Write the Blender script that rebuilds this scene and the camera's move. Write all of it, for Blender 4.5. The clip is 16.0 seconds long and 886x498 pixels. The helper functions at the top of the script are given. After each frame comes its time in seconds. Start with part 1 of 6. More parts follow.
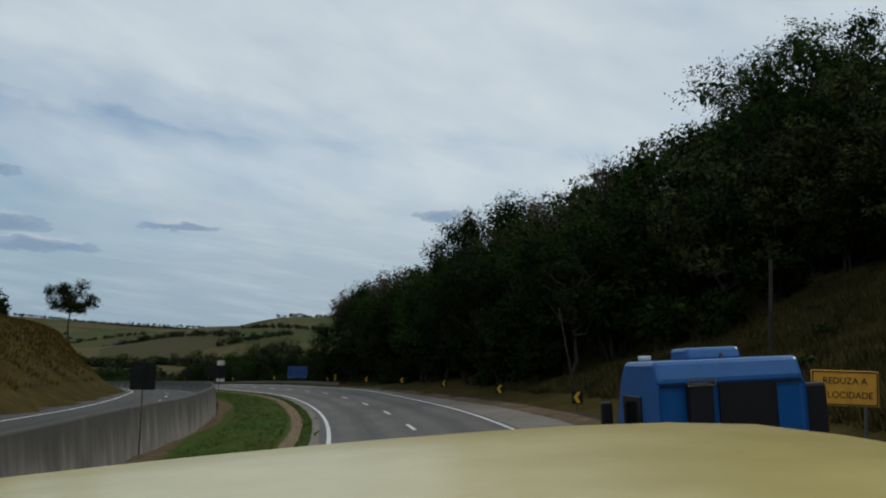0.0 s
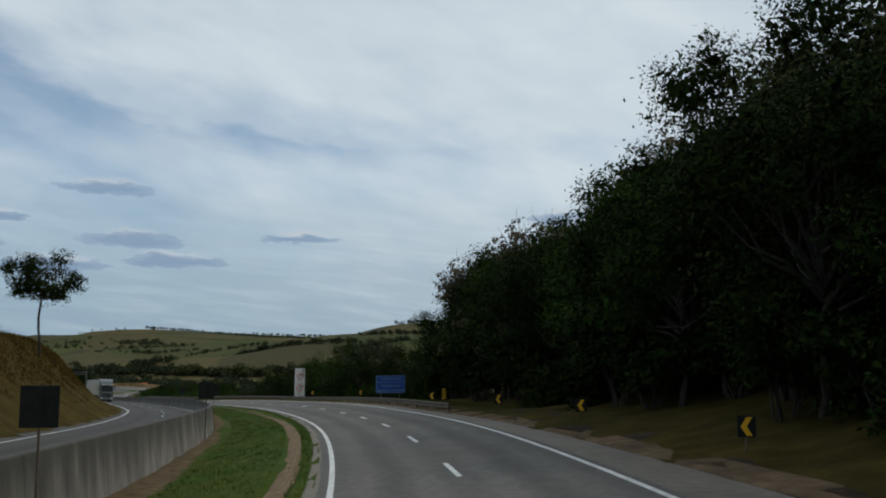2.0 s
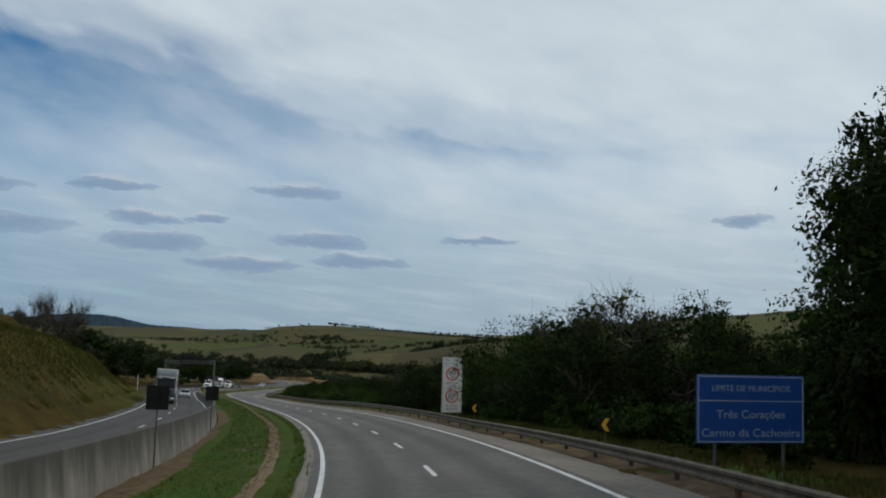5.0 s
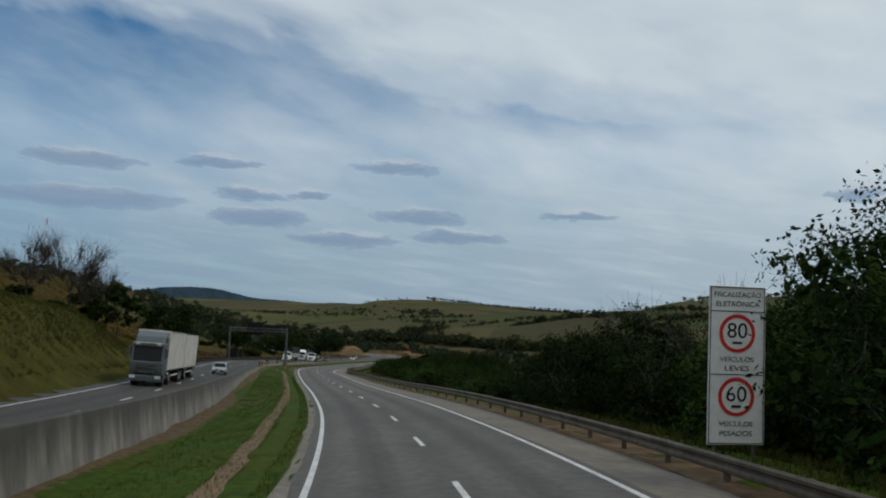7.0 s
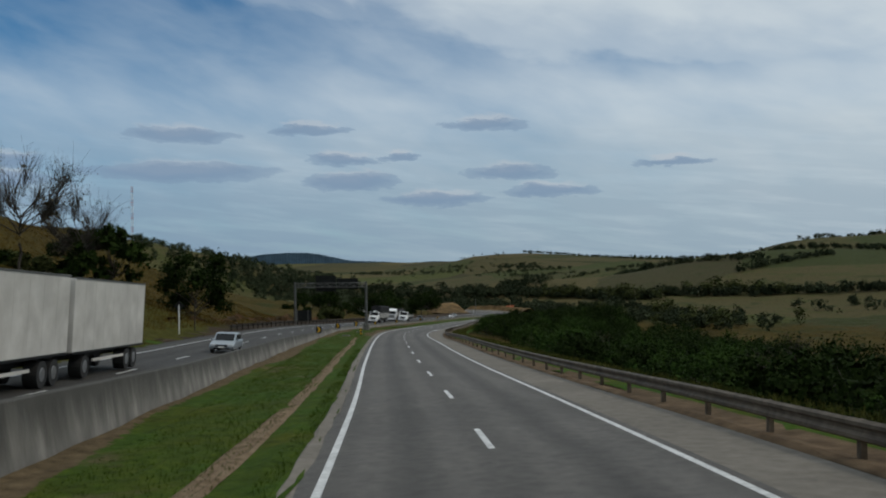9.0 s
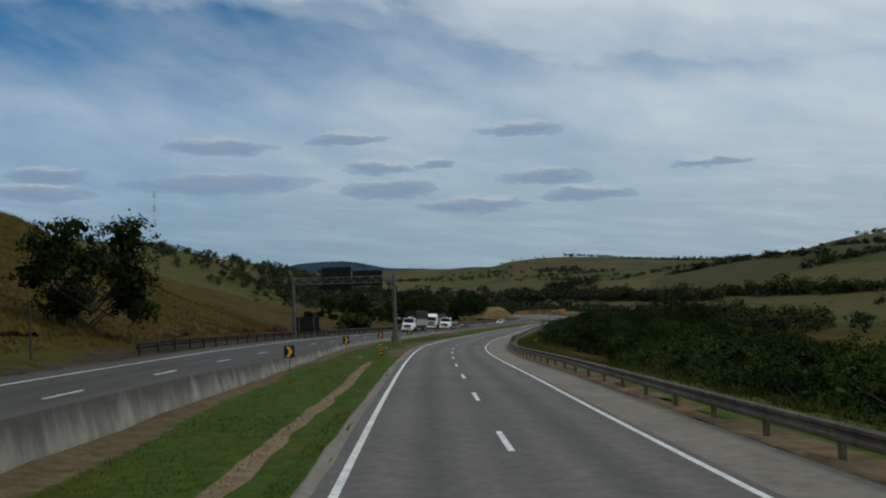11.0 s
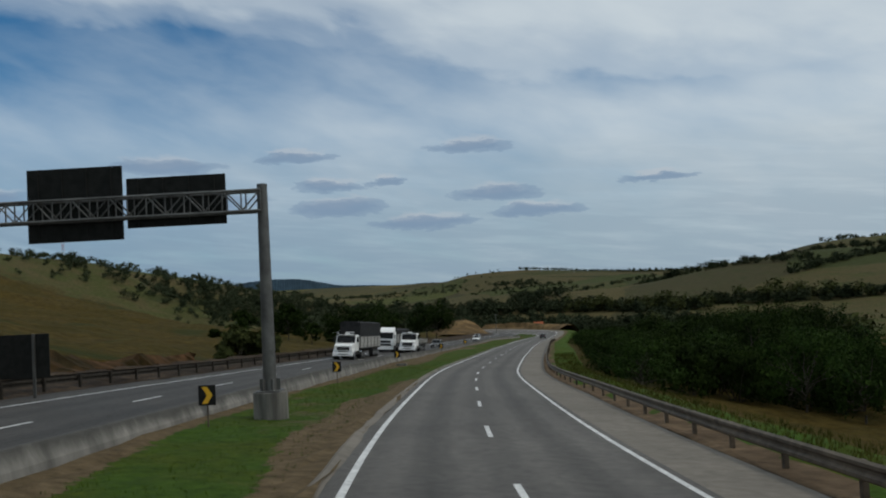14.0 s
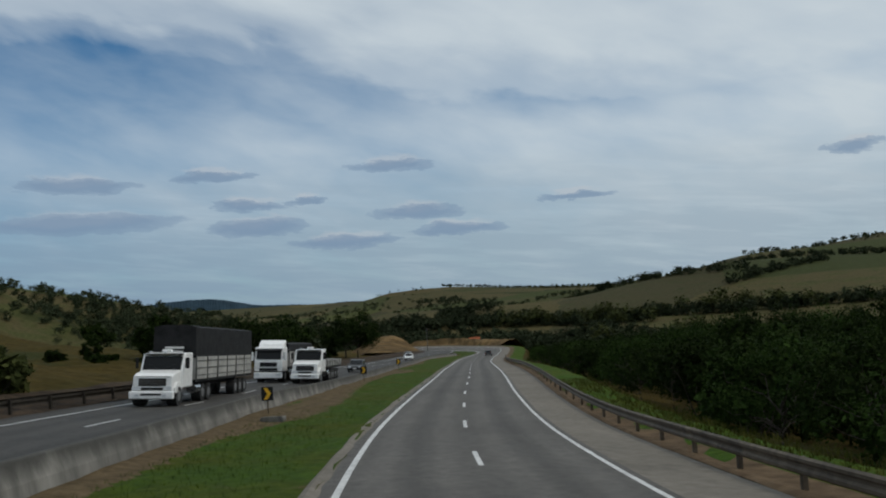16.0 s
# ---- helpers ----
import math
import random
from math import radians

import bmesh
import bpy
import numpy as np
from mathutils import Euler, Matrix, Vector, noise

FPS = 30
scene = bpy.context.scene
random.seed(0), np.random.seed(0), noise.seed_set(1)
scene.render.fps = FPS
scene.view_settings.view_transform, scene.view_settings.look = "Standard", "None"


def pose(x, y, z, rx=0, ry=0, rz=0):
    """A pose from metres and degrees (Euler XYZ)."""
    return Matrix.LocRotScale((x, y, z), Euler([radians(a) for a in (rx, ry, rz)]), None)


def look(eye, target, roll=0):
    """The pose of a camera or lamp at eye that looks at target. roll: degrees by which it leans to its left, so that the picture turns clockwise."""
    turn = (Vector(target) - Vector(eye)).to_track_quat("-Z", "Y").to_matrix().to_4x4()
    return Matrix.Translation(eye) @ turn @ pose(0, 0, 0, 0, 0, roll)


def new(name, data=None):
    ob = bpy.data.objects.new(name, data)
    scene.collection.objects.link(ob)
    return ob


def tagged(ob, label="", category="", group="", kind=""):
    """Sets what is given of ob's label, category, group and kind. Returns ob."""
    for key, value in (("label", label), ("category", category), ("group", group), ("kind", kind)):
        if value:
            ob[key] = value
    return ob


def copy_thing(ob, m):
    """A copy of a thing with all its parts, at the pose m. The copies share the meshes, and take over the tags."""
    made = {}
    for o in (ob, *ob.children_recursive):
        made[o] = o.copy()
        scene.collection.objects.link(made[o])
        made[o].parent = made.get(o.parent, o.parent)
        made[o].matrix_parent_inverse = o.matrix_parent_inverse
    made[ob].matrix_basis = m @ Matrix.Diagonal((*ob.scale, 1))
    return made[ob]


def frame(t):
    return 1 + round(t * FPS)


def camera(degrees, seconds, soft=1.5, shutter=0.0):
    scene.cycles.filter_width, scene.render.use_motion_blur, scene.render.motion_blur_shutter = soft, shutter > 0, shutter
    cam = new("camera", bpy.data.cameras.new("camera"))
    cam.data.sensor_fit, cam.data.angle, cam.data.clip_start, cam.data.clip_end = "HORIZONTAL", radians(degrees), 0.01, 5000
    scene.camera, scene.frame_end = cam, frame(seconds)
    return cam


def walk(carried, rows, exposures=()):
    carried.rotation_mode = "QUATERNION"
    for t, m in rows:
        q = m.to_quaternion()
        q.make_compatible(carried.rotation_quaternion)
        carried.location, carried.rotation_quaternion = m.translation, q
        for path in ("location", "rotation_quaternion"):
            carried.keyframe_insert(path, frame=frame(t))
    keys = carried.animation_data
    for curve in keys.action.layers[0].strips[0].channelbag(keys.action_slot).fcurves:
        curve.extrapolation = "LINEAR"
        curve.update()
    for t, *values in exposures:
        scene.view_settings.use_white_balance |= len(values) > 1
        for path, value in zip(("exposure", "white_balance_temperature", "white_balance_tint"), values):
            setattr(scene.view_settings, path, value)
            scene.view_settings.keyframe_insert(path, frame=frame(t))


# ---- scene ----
# ---- camera and its way ----
cam = camera(53.24, 16.0, soft=2.0)
PATH = [
    (0.0, pose(0.00, 0.00, 3.05, 95.28, -1.62, 5.88)),
    (0.5, pose(-1.77, 12.59, 2.62, 94.84, -1.41, 7.58)),
    (1.0, pose(-4.17, 25.10, 2.18, 95.18, -0.49, 9.58)),
    (1.5, pose(-7.05, 37.46, 1.70, 96.36, -0.14, 11.59)),
    (2.0, pose(-10.13, 49.57, 1.12, 95.47, -0.34, 13.54)),
    (2.5, pose(-13.40, 61.42, 0.52, 94.64, -1.80, 14.96)),
    (3.0, pose(-17.19, 73.07, -0.04, 94.64, -1.46, 16.91)),
    (3.5, pose(-21.51, 84.48, -0.58, 94.71, -0.95, 18.78)),
    (4.0, pose(-26.09, 95.67, -1.18, 94.93, -0.98, 20.67)),
    (4.5, pose(-30.91, 106.58, -1.83, 95.39, -1.47, 22.67)),
    (5.0, pose(-36.09, 117.22, -2.58, 95.41, -1.76, 24.93)),
    (5.5, pose(-41.65, 127.72, -3.31, 95.22, -2.01, 26.84)),
    (6.0, pose(-47.58, 138.07, -4.02, 94.81, -2.24, 28.42)),
    (6.5, pose(-53.86, 148.28, -4.74, 94.26, -2.35, 29.83)),
    (7.0, pose(-60.46, 158.36, -5.47, 93.62, -2.22, 31.27)),
    (7.5, pose(-67.36, 168.31, -6.23, 92.97, -1.78, 32.91)),
    (8.0, pose(-74.56, 178.13, -7.02, 92.28, -1.01, 34.76)),
    (8.5, pose(-81.99, 187.85, -7.80, 91.44, 0.02, 36.66)),
    (9.0, pose(-89.73, 197.44, -8.61, 90.70, 0.71, 37.46)),
    (9.5, pose(-97.66, 206.95, -9.42, 90.37, 1.23, 38.21)),
    (10.0, pose(-105.78, 216.37, -10.23, 90.45, 1.56, 38.90)),
    (10.5, pose(-114.09, 225.82, -11.03, 90.77, 1.77, 39.49)),
    (11.0, pose(-122.60, 235.40, -11.82, 91.19, 1.89, 39.92)),
    (11.5, pose(-131.32, 245.21, -12.59, 91.55, 1.98, 40.12)),
    (12.0, pose(-140.26, 255.25, -13.34, 91.86, 2.03, 40.11)),
    (12.5, pose(-149.13, 265.58, -14.12, 92.26, 2.29, 39.54)),
    (13.0, pose(-157.99, 275.94, -14.97, 92.49, 2.59, 38.57)),
    (13.5, pose(-166.81, 286.13, -15.80, 92.38, 2.69, 37.59)),
    (14.0, pose(-175.47, 296.28, -16.59, 92.15, 2.82, 36.81)),
    (14.5, pose(-183.85, 306.68, -17.42, 92.08, 3.09, 35.93)),
    (15.0, pose(-192.12, 317.22, -18.35, 92.34, 2.82, 34.96)),
    (15.5, pose(-200.01, 328.07, -19.23, 92.87, 2.87, 33.85)),
    (16.0, pose(-207.78, 338.91, -20.04, 93.09, 3.48, 31.75)),
]
walk(cam, PATH, ((0.0, 0.05), (1.5, 0.08), (2.5, 0.15), (4.5, 0.17), (5.3, 0.03), (7.5, 0.0), (16.0, -0.04)))

# ---- sky, sun, exposure ----
SUN_AZ, SUN_EL = 62.0, 50.0          # degrees east of the y axis, and up
scene.view_settings.exposure = 0.0


def math_node(nt, op, a, b=None, c=None, clamp=False):
    n = nt.nodes.new("ShaderNodeMath")
    n.operation, n.use_clamp = op, clamp
    for i, v in enumerate((a, b, c)):
        if v is None:
            continue
        if isinstance(v, (int, float)):
            n.inputs[i].default_value = v
        else:
            nt.links.new(v, n.inputs[i])
    return n.outputs[0]


def ramp_node(nt, fac, stops, interp="EASE"):
    n = nt.nodes.new("ShaderNodeValToRGB")
    n.color_ramp.interpolation = interp
    el = n.color_ramp.elements
    while len(el) < len(stops):
        el.new(0.5)
    for e, (p, c) in zip(el, stops):
        e.position = p
        e.color = (c, c, c, 1) if isinstance(c, (int, float)) else (*c, 1)
    nt.links.new(fac, n.inputs[0])
    return n.outputs[0]


def mix_node(nt, fac, a, b, blend="MIX"):
    n = nt.nodes.new("ShaderNodeMix")
    n.data_type, n.blend_type = "RGBA", blend
    for sock, v in ((n.inputs[0], fac), (n.inputs[6], a), (n.inputs[7], b)):
        if isinstance(v, (int, float)):
            sock.default_value = v
        elif isinstance(v, tuple):
            sock.default_value = (*v, 1)
        else:
            nt.links.new(v, sock)
    return n.outputs[2]


def noise_node(nt, vec, scale, detail=4.0, rough=0.55, dist=0.0, out=0):
    n = nt.nodes.new("ShaderNodeTexNoise")
    n.inputs["Scale"].default_value = scale
    n.inputs["Detail"].default_value = detail
    n.inputs["Roughness"].default_value = rough
    n.inputs["Distortion"].default_value = dist
    if vec is not None:
        nt.links.new(vec, n.inputs["Vector"])
    return n.outputs[out]


def build_world():
    w = bpy.data.worlds.new("sky")
    scene.world = w
    w.use_nodes = True
    nt = w.node_tree
    nt.nodes.clear()
    out = nt.nodes.new("ShaderNodeOutputWorld")
    bg = nt.nodes.new("ShaderNodeBackground")
    sky = nt.nodes.new("ShaderNodeTexSky")
    sky.sky_type, sky.sun_disc = "NISHITA", False
    sky.sun_elevation, sky.sun_rotation = radians(SUN_EL), radians(SUN_AZ)
    sky.altitude, sky.air_density, sky.dust_density = 900, 1.0, 1.2
    tc = nt.nodes.new("ShaderNodeTexCoord")
    sep = nt.nodes.new("ShaderNodeSeparateXYZ")
    nt.links.new(tc.outputs["Generated"], sep.inputs[0])
    z = math_node(nt, "MAXIMUM", sep.outputs[2], 0.0)
    # directions as degrees west of the y axis and degrees above the horizon
    west = math_node(nt, "MULTIPLY", math_node(nt, "ARCTAN2", math_node(nt, "MULTIPLY", sep.outputs[0], -1.0), sep.outputs[1]), 57.2958)
    up = math_node(nt, "MULTIPLY", math_node(nt, "ARCSINE", z), 57.2958)

    def spread(tilt, along, across, ox, oy):
        """Cloud coordinates drawn out along a line that falls towards the east by tilt degrees."""
        c, s_ = math.cos(radians(tilt)), math.sin(radians(tilt))
        p = math_node(nt, "MULTIPLY_ADD", west, -c / along, math_node(nt, "MULTIPLY_ADD", up, -s_ / along, ox))
        q = math_node(nt, "MULTIPLY_ADD", west, -s_ / across, math_node(nt, "MULTIPLY_ADD", up, c / across, oy))
        v = nt.nodes.new("ShaderNodeCombineXYZ")
        nt.links.new(p, v.inputs[0])
        nt.links.new(q, v.inputs[1])
        return v.outputs[0]

    streaks = noise_node(nt, spread(19, 12.0, 3.6, 1.3, 0.4), 1.0, 5.0, 0.48, 0.35)
    mottle = noise_node(nt, spread(12, 5.2, 2.1, 7.1, 3.2), 1.0, 5.0, 0.50, 0.3)
    broad = noise_node(nt, spread(24, 26.0, 9.0, 4.0, 2.5), 1.0, 3.0, 0.5, 0.2)
    w01 = math_node(nt, "MULTIPLY_ADD", west, 0.01, 0.2, clamp=True)
    # torn white sheet above the open blue in the west; eastwards its edge melts into a mottled veil
    edge = math_node(nt, "MULTIPLY", ramp_node(nt, w01, ((0.20, 0.26), (0.38, 0.34), (0.48, 0.37), (0.54, 0.42), (0.60, 0.49), (0.67, 0.54), (0.86, 0.56)), "LINEAR"), 30.0)
    torn = math_node(nt, "MULTIPLY_ADD", math_node(nt, "SUBTRACT", streaks, 0.5), 3.4, math_node(nt, "MULTIPLY", math_node(nt, "SUBTRACT", mottle, 0.5), 3.2))
    over = math_node(nt, "ADD", math_node(nt, "SUBTRACT", up, edge), torn)
    sheet = ramp_node(nt, math_node(nt, "MULTIPLY_ADD", over, 0.1, 0.5, clamp=True), ((0.38, 0.0), (0.54, 0.45), (0.66, 0.75), (1.0, 1.0)))
    veil = math_node(nt, "ADD", math_node(nt, "MULTIPLY", math_node(nt, "SUBTRACT", streaks, 0.5), 0.62),
                     math_node(nt, "ADD", math_node(nt, "MULTIPLY", math_node(nt, "SUBTRACT", mottle, 0.5), 0.42), math_node(nt, "MULTIPLY", math_node(nt, "SUBTRACT", broad, 0.5), 0.55)))
    base = ramp_node(nt, w01, ((0.16, 0.62), (0.30, 0.56), (0.42, 0.42), (0.54, 0.36), (0.70, 0.19), (0.86, 0.13)), "LINEAR")
    paler = ramp_node(nt, math_node(nt, "MULTIPLY", up, 0.05, clamp=True), ((0.20, 0.40), (0.50, 0.34), (0.68, 0.06), (0.80, 0.0)))
    veil_f = math_node(nt, "ADD", math_node(nt, "ADD", base, paler), veil, clamp=True)
    veil_f = math_node(nt, "MAXIMUM", math_node(nt, "MULTIPLY", veil_f, 0.92), math_node(nt, "MULTIPLY", sheet, math_node(nt, "MULTIPLY_ADD", veil, 0.55, 0.86, clamp=True)))
    skycol = mix_node(nt, 1.0, sky.outputs[0], (0.0105, 0.0500, 0.0735), "MULTIPLY")
    cloud = ramp_node(nt, w01, ((0.15, (0.60, 0.665, 0.70)), (0.45, (0.61, 0.68, 0.72)), (0.80, (0.59, 0.665, 0.715))), "LINEAR")
    col = mix_node(nt, veil_f, skycol, cloud)
    low = ramp_node(nt, math_node(nt, "MULTIPLY", up, 0.05, clamp=True), ((0.0, 0.95), (0.15, 0.80), (0.34, 0.42), (0.50, 0.0)))
    bands = noise_node(nt, spread(6, 8.0, 0.85, 3.3, 5.0), 1.0, 6.0, 0.6, 0.3)
    low = math_node(nt, "MULTIPLY", low, math_node(nt, "MULTIPLY_ADD", bands, -1.9, 1.85, clamp=True))
    haze = ramp_node(nt, w01, ((0.15, (0.35, 0.435, 0.505)), (0.50, (0.275, 0.37, 0.455)), (0.80, (0.205, 0.305, 0.42))), "LINEAR")
    col = mix_node(nt, low, col, haze)
    # small flat clouds low over the horizon: grey below, with pale tops
    place = nt.nodes.new("ShaderNodeCombineXYZ")
    nt.links.new(west, place.inputs[0])
    nt.links.new(up, place.inputs[1])

    def vec(op, a, b):
        n = nt.nodes.new("ShaderNodeVectorMath")
        n.operation = op
        for i, v in enumerate((a, b)):
            if isinstance(v, tuple):
                n.inputs[i].default_value = v
            elif v is not None:
                nt.links.new(v, n.inputs[i])
        return n.outputs["Value"] if op == "LENGTH" else n.outputs[0]

    warp = vec("MULTIPLY", vec("SUBTRACT", noise_node(nt, spread(4, 2.2, 0.7, 2.2, 8.1), 1.0, 6.0, 0.62, 0.0, 1), (0.5, 0.5, 0.5)), (3.8, 1.15, 0.0))
    warped = vec("ADD", place.outputs[0], warp)
    CLOUDS = ((53.9, 5.64, 6.4, 0.72), (43.3, 5.1, 3.3, 0.6), (43.8, 6.45, 2.6, 0.42), (33.0, 5.55, 3.2, 0.5), (37.8, 3.9, 3.8, 0.5), (64.5, 5.1, 3.6, 0.5), (64.0, 6.1, 2.6, 0.42),
              (54.0, 7.9, 3.8, 0.55), (34.6, 8.7, 3.2, 0.45), (30.5, 4.4, 3.4, 0.45), (6.2, 7.4, 1.9, 0.4), (40.2, 6.6, 1.3, 0.3), (46.0, 8.4, 3.0, 0.35), (74.0, 5.6, 4.5, 0.6), (23.0, 5.9, 2.6, 0.28))

    def nearest(lift, sx, sy):
        d = None
        for cw, cu, hw, hh in CLOUDS:
            n = vec("LENGTH", vec("MULTIPLY", vec("SUBTRACT", warped, (cw, cu + lift, 0.0)), (1 / (hw * sx), 1 / (hh * sy), 0.0)), None)
            d = n if d is None else math_node(nt, "MINIMUM", d, n)
        return d

    tops = ramp_node(nt, nearest(0.35, 0.8, 0.9), ((0.30, 0.5), (1.15, 0.0)))
    col = mix_node(nt, tops, col, (0.49, 0.525, 0.57))
    grey = ramp_node(nt, nearest(0.0, 1.0, 1.0), ((0.45, 0.80), (0.85, 0.5), (1.2, 0.0)))
    col = mix_node(nt, grey, col, (0.195, 0.285, 0.41))
    nt.links.new(col, bg.inputs[0])
    bg.inputs[1].default_value = 1.0
    nt.links.new(bg.outputs[0], out.inputs[0])


build_world()
sun = new("sun", bpy.data.lights.new("sun", "SUN"))
sun.data.energy, sun.data.angle, sun.data.color = 0.98, radians(12), (1.0, 0.91, 0.76)
sun.matrix_world = look((0, 0, 200), (-200 * math.sin(radians(SUN_AZ)) * math.cos(radians(SUN_EL)), -200 * math.cos(radians(SUN_AZ)) * math.cos(radians(SUN_EL)), 200 - 200 * math.sin(radians(SUN_EL))))

# ---- materials ----
def material(name, stops, scale=1.0, detail=5.0, rough=0.8, metal=0.0, bump=0.0, bump_scale=20.0, coarse=None, coarse_scale=0.1,
             stretch=(1, 1, 1), island=0.0, spec=0.5, coords="Object"):
    """A noise-coloured surface: stops for the fine grain, coarse for a second, larger pattern multiplied over it."""
    m = bpy.data.materials.new(name)
    m.use_nodes = True
    nt = m.node_tree
    b = nt.nodes["Principled BSDF"]
    if coords == "World":
        geo = nt.nodes.new("ShaderNodeNewGeometry")
        vec = geo.outputs["Position"]
    else:
        vec = nt.nodes.new("ShaderNodeTexCoord").outputs["Object"]
    mp = nt.nodes.new("ShaderNodeMapping")
    mp.inputs["Scale"].default_value = stretch
    nt.links.new(vec, mp.inputs[0])
    vec = mp.outputs[0]
    f = noise_node(nt, vec, scale, detail, 0.6)
    col = ramp_node(nt, f, stops, "LINEAR")
    if coarse:
        g = noise_node(nt, vec, coarse_scale, 4.0, 0.55, 0.4)
        col = mix_node(nt, 1.0, col, ramp_node(nt, g, coarse, "LINEAR"), "MULTIPLY")
    if island:
        gi = nt.nodes.new("ShaderNodeNewGeometry")
        oi = nt.nodes.new("ShaderNodeObjectInfo")
        r = math_node(nt, "ADD", math_node(nt, "MULTIPLY", gi.outputs["Random Per Island"], 0.6), math_node(nt, "MULTIPLY", oi.outputs["Random"], 0.4))
        r = math_node(nt, "MULTIPLY_ADD", r, 2 * island, 1 - island)
        cc = nt.nodes.new("ShaderNodeCombineXYZ")
        for i in range(3):
            nt.links.new(r, cc.inputs[i])
        col = mix_node(nt, 1.0, col, cc.outputs[0], "MULTIPLY")
    nt.links.new(col, b.inputs["Base Color"])
    b.inputs["Roughness"].default_value = rough
    b.inputs["Metallic"].default_value = metal
    b.inputs["Specular IOR Level"].default_value = spec
    if bump:
        bn = nt.nodes.new("ShaderNodeBump")
        bn.inputs["Strength"].default_value = bump
        bn.inputs["Distance"].default_value = 0.05
        nt.links.new(noise_node(nt, vec, bump_scale, 6.0, 0.6), bn.inputs["Height"])
        nt.links.new(bn.outputs[0], b.inputs["Normal"])
    return m


def shades(c, lo=0.7, hi=1.3):
    return ((0.3, tuple(k * lo for k in c)), (0.7, tuple(min(1, k * hi) for k in c)))


asphalt = material("asphalt", ((0.3, (0.074, 0.072, 0.070)), (0.7, (0.126, 0.122, 0.115))), 3.0, 8, 0.85, bump=0.25, bump_scale=60,
                   coarse=((0.3, 0.72), (0.7, 1.12)), coarse_scale=0.12, spec=0.32, coords="World")
shoulder_mat = material("shoulder_asphalt", ((0.3, (0.140, 0.126, 0.106)), (0.7, (0.215, 0.192, 0.162))), 2.5, 8, 0.9, bump=0.3, bump_scale=40,
                        coarse=((0.3, 0.8), (0.7, 1.1)), coarse_scale=0.2, spec=0.2, coords="World")
road_paint = material("road_paint", ((0.3, (0.42, 0.42, 0.41)), (0.7, (0.78, 0.78, 0.76))), 6.0, 8, 0.6, coarse=((0.3, 0.75), (0.6, 1.0)), coarse_scale=1.2, coords="World")
concrete = material("weathered_concrete", ((0.25, (0.13, 0.125, 0.11)), (0.75, (0.30, 0.29, 0.265))), 1.2, 8, 0.9, bump=0.3, bump_scale=25,
                    coarse=((0.35, 0.35), (0.6, 1.0)), coarse_scale=0.9, stretch=(1, 1, 0.22), spec=0.2, coords="World")
grass_green = material("green_grass", ((0.3, (0.022, 0.046, 0.005)), (0.7, (0.060, 0.100, 0.011))), 2.2, 8, 0.9, bump=0.8, bump_scale=9,
                       coarse=((0.35, (1.25, 0.95, 0.8)), (0.6, (0.9, 1.05, 0.9))), coarse_scale=0.22, spec=0.06, coords="World")
red_earth = material("red_earth", ((0.3, (0.075, 0.050, 0.030)), (0.7, (0.165, 0.115, 0.07))), 1.6, 8, 0.95, bump=0.6, bump_scale=12,
                     coarse=((0.35, 0.7), (0.65, 1.15)), coarse_scale=0.4, spec=0.08, coords="World")
dark_earth = material("dark_earth", ((0.3, (0.022, 0.018, 0.014)), (0.7, (0.075, 0.052, 0.034))), 1.6, 8, 0.95, bump=0.6, bump_scale=12, coarse=((0.35, 0.6), (0.65, 1.2)), coarse_scale=0.25, spec=0.08, coords="World")
ochre_earth = material("ochre_earth", ((0.3, (0.10, 0.062, 0.026)), (0.7, (0.22, 0.145, 0.066))), 0.6, 8, 0.95, bump=0.6, bump_scale=6, coarse=((0.35, 0.5), (0.65, 1.1)), coarse_scale=0.15, spec=0.08, coords="World")
red_soil = material("red_soil", ((0.3, (0.038, 0.022, 0.011)), (0.7, (0.112, 0.060, 0.030))), 1.1, 8, 0.95, bump=0.8, bump_scale=7, coarse=((0.38, (0.35, 0.45, 0.35)), (0.58, (1.0, 1.0, 1.0))), coarse_scale=0.3, spec=0.06, coords="World")
dirt_track = material("dirt_track", ((0.3, (0.115, 0.080, 0.048)), (0.7, (0.215, 0.160, 0.105))), 2.5, 8, 0.95, bump=0.6, bump_scale=15, spec=0.08, coords="World")
steel = material("galvanised_steel", ((0.3, (0.105, 0.105, 0.10)), (0.7, (0.19, 0.19, 0.18))), 2.0, 6, 0.5, 0.6, coarse=((0.3, 0.6), (0.6, 1.0)), coarse_scale=0.8, coords="World")
rusty_steel = material("weathered_steel", ((0.3, (0.065, 0.048, 0.032)), (0.7, (0.165, 0.130, 0.092))), 3.0, 6, 0.7, 0.3, coarse=((0.3, 0.5), (0.6, 1.0)), coarse_scale=0.6, coords="World")
dark_steel = material("dark_rail_steel", ((0.3, (0.018, 0.016, 0.013)), (0.7, (0.045, 0.038, 0.030))), 3.0, 6, 0.85, spec=0.15, coords="World")
panel_back = material("dark_panel_back", ((0.3, (0.012, 0.013, 0.012)), (0.7, (0.024, 0.025, 0.023))), 3.0, 4, 0.75, spec=0.1)
sign_blue = material("sign_blue", ((0.3, (0.010, 0.062, 0.27)), (0.7, (0.016, 0.082, 0.33))), 2.0, 4, 0.45)
sign_white = material("sign_white", ((0.3, (0.66, 0.66, 0.64)), (0.7, (0.8, 0.8, 0.79))), 3.0, 4, 0.45)
sign_faded = material("sign_faded_white", ((0.3, (0.24, 0.31, 0.42)), (0.7, (0.36, 0.43, 0.54))), 5.0, 4, 0.5)
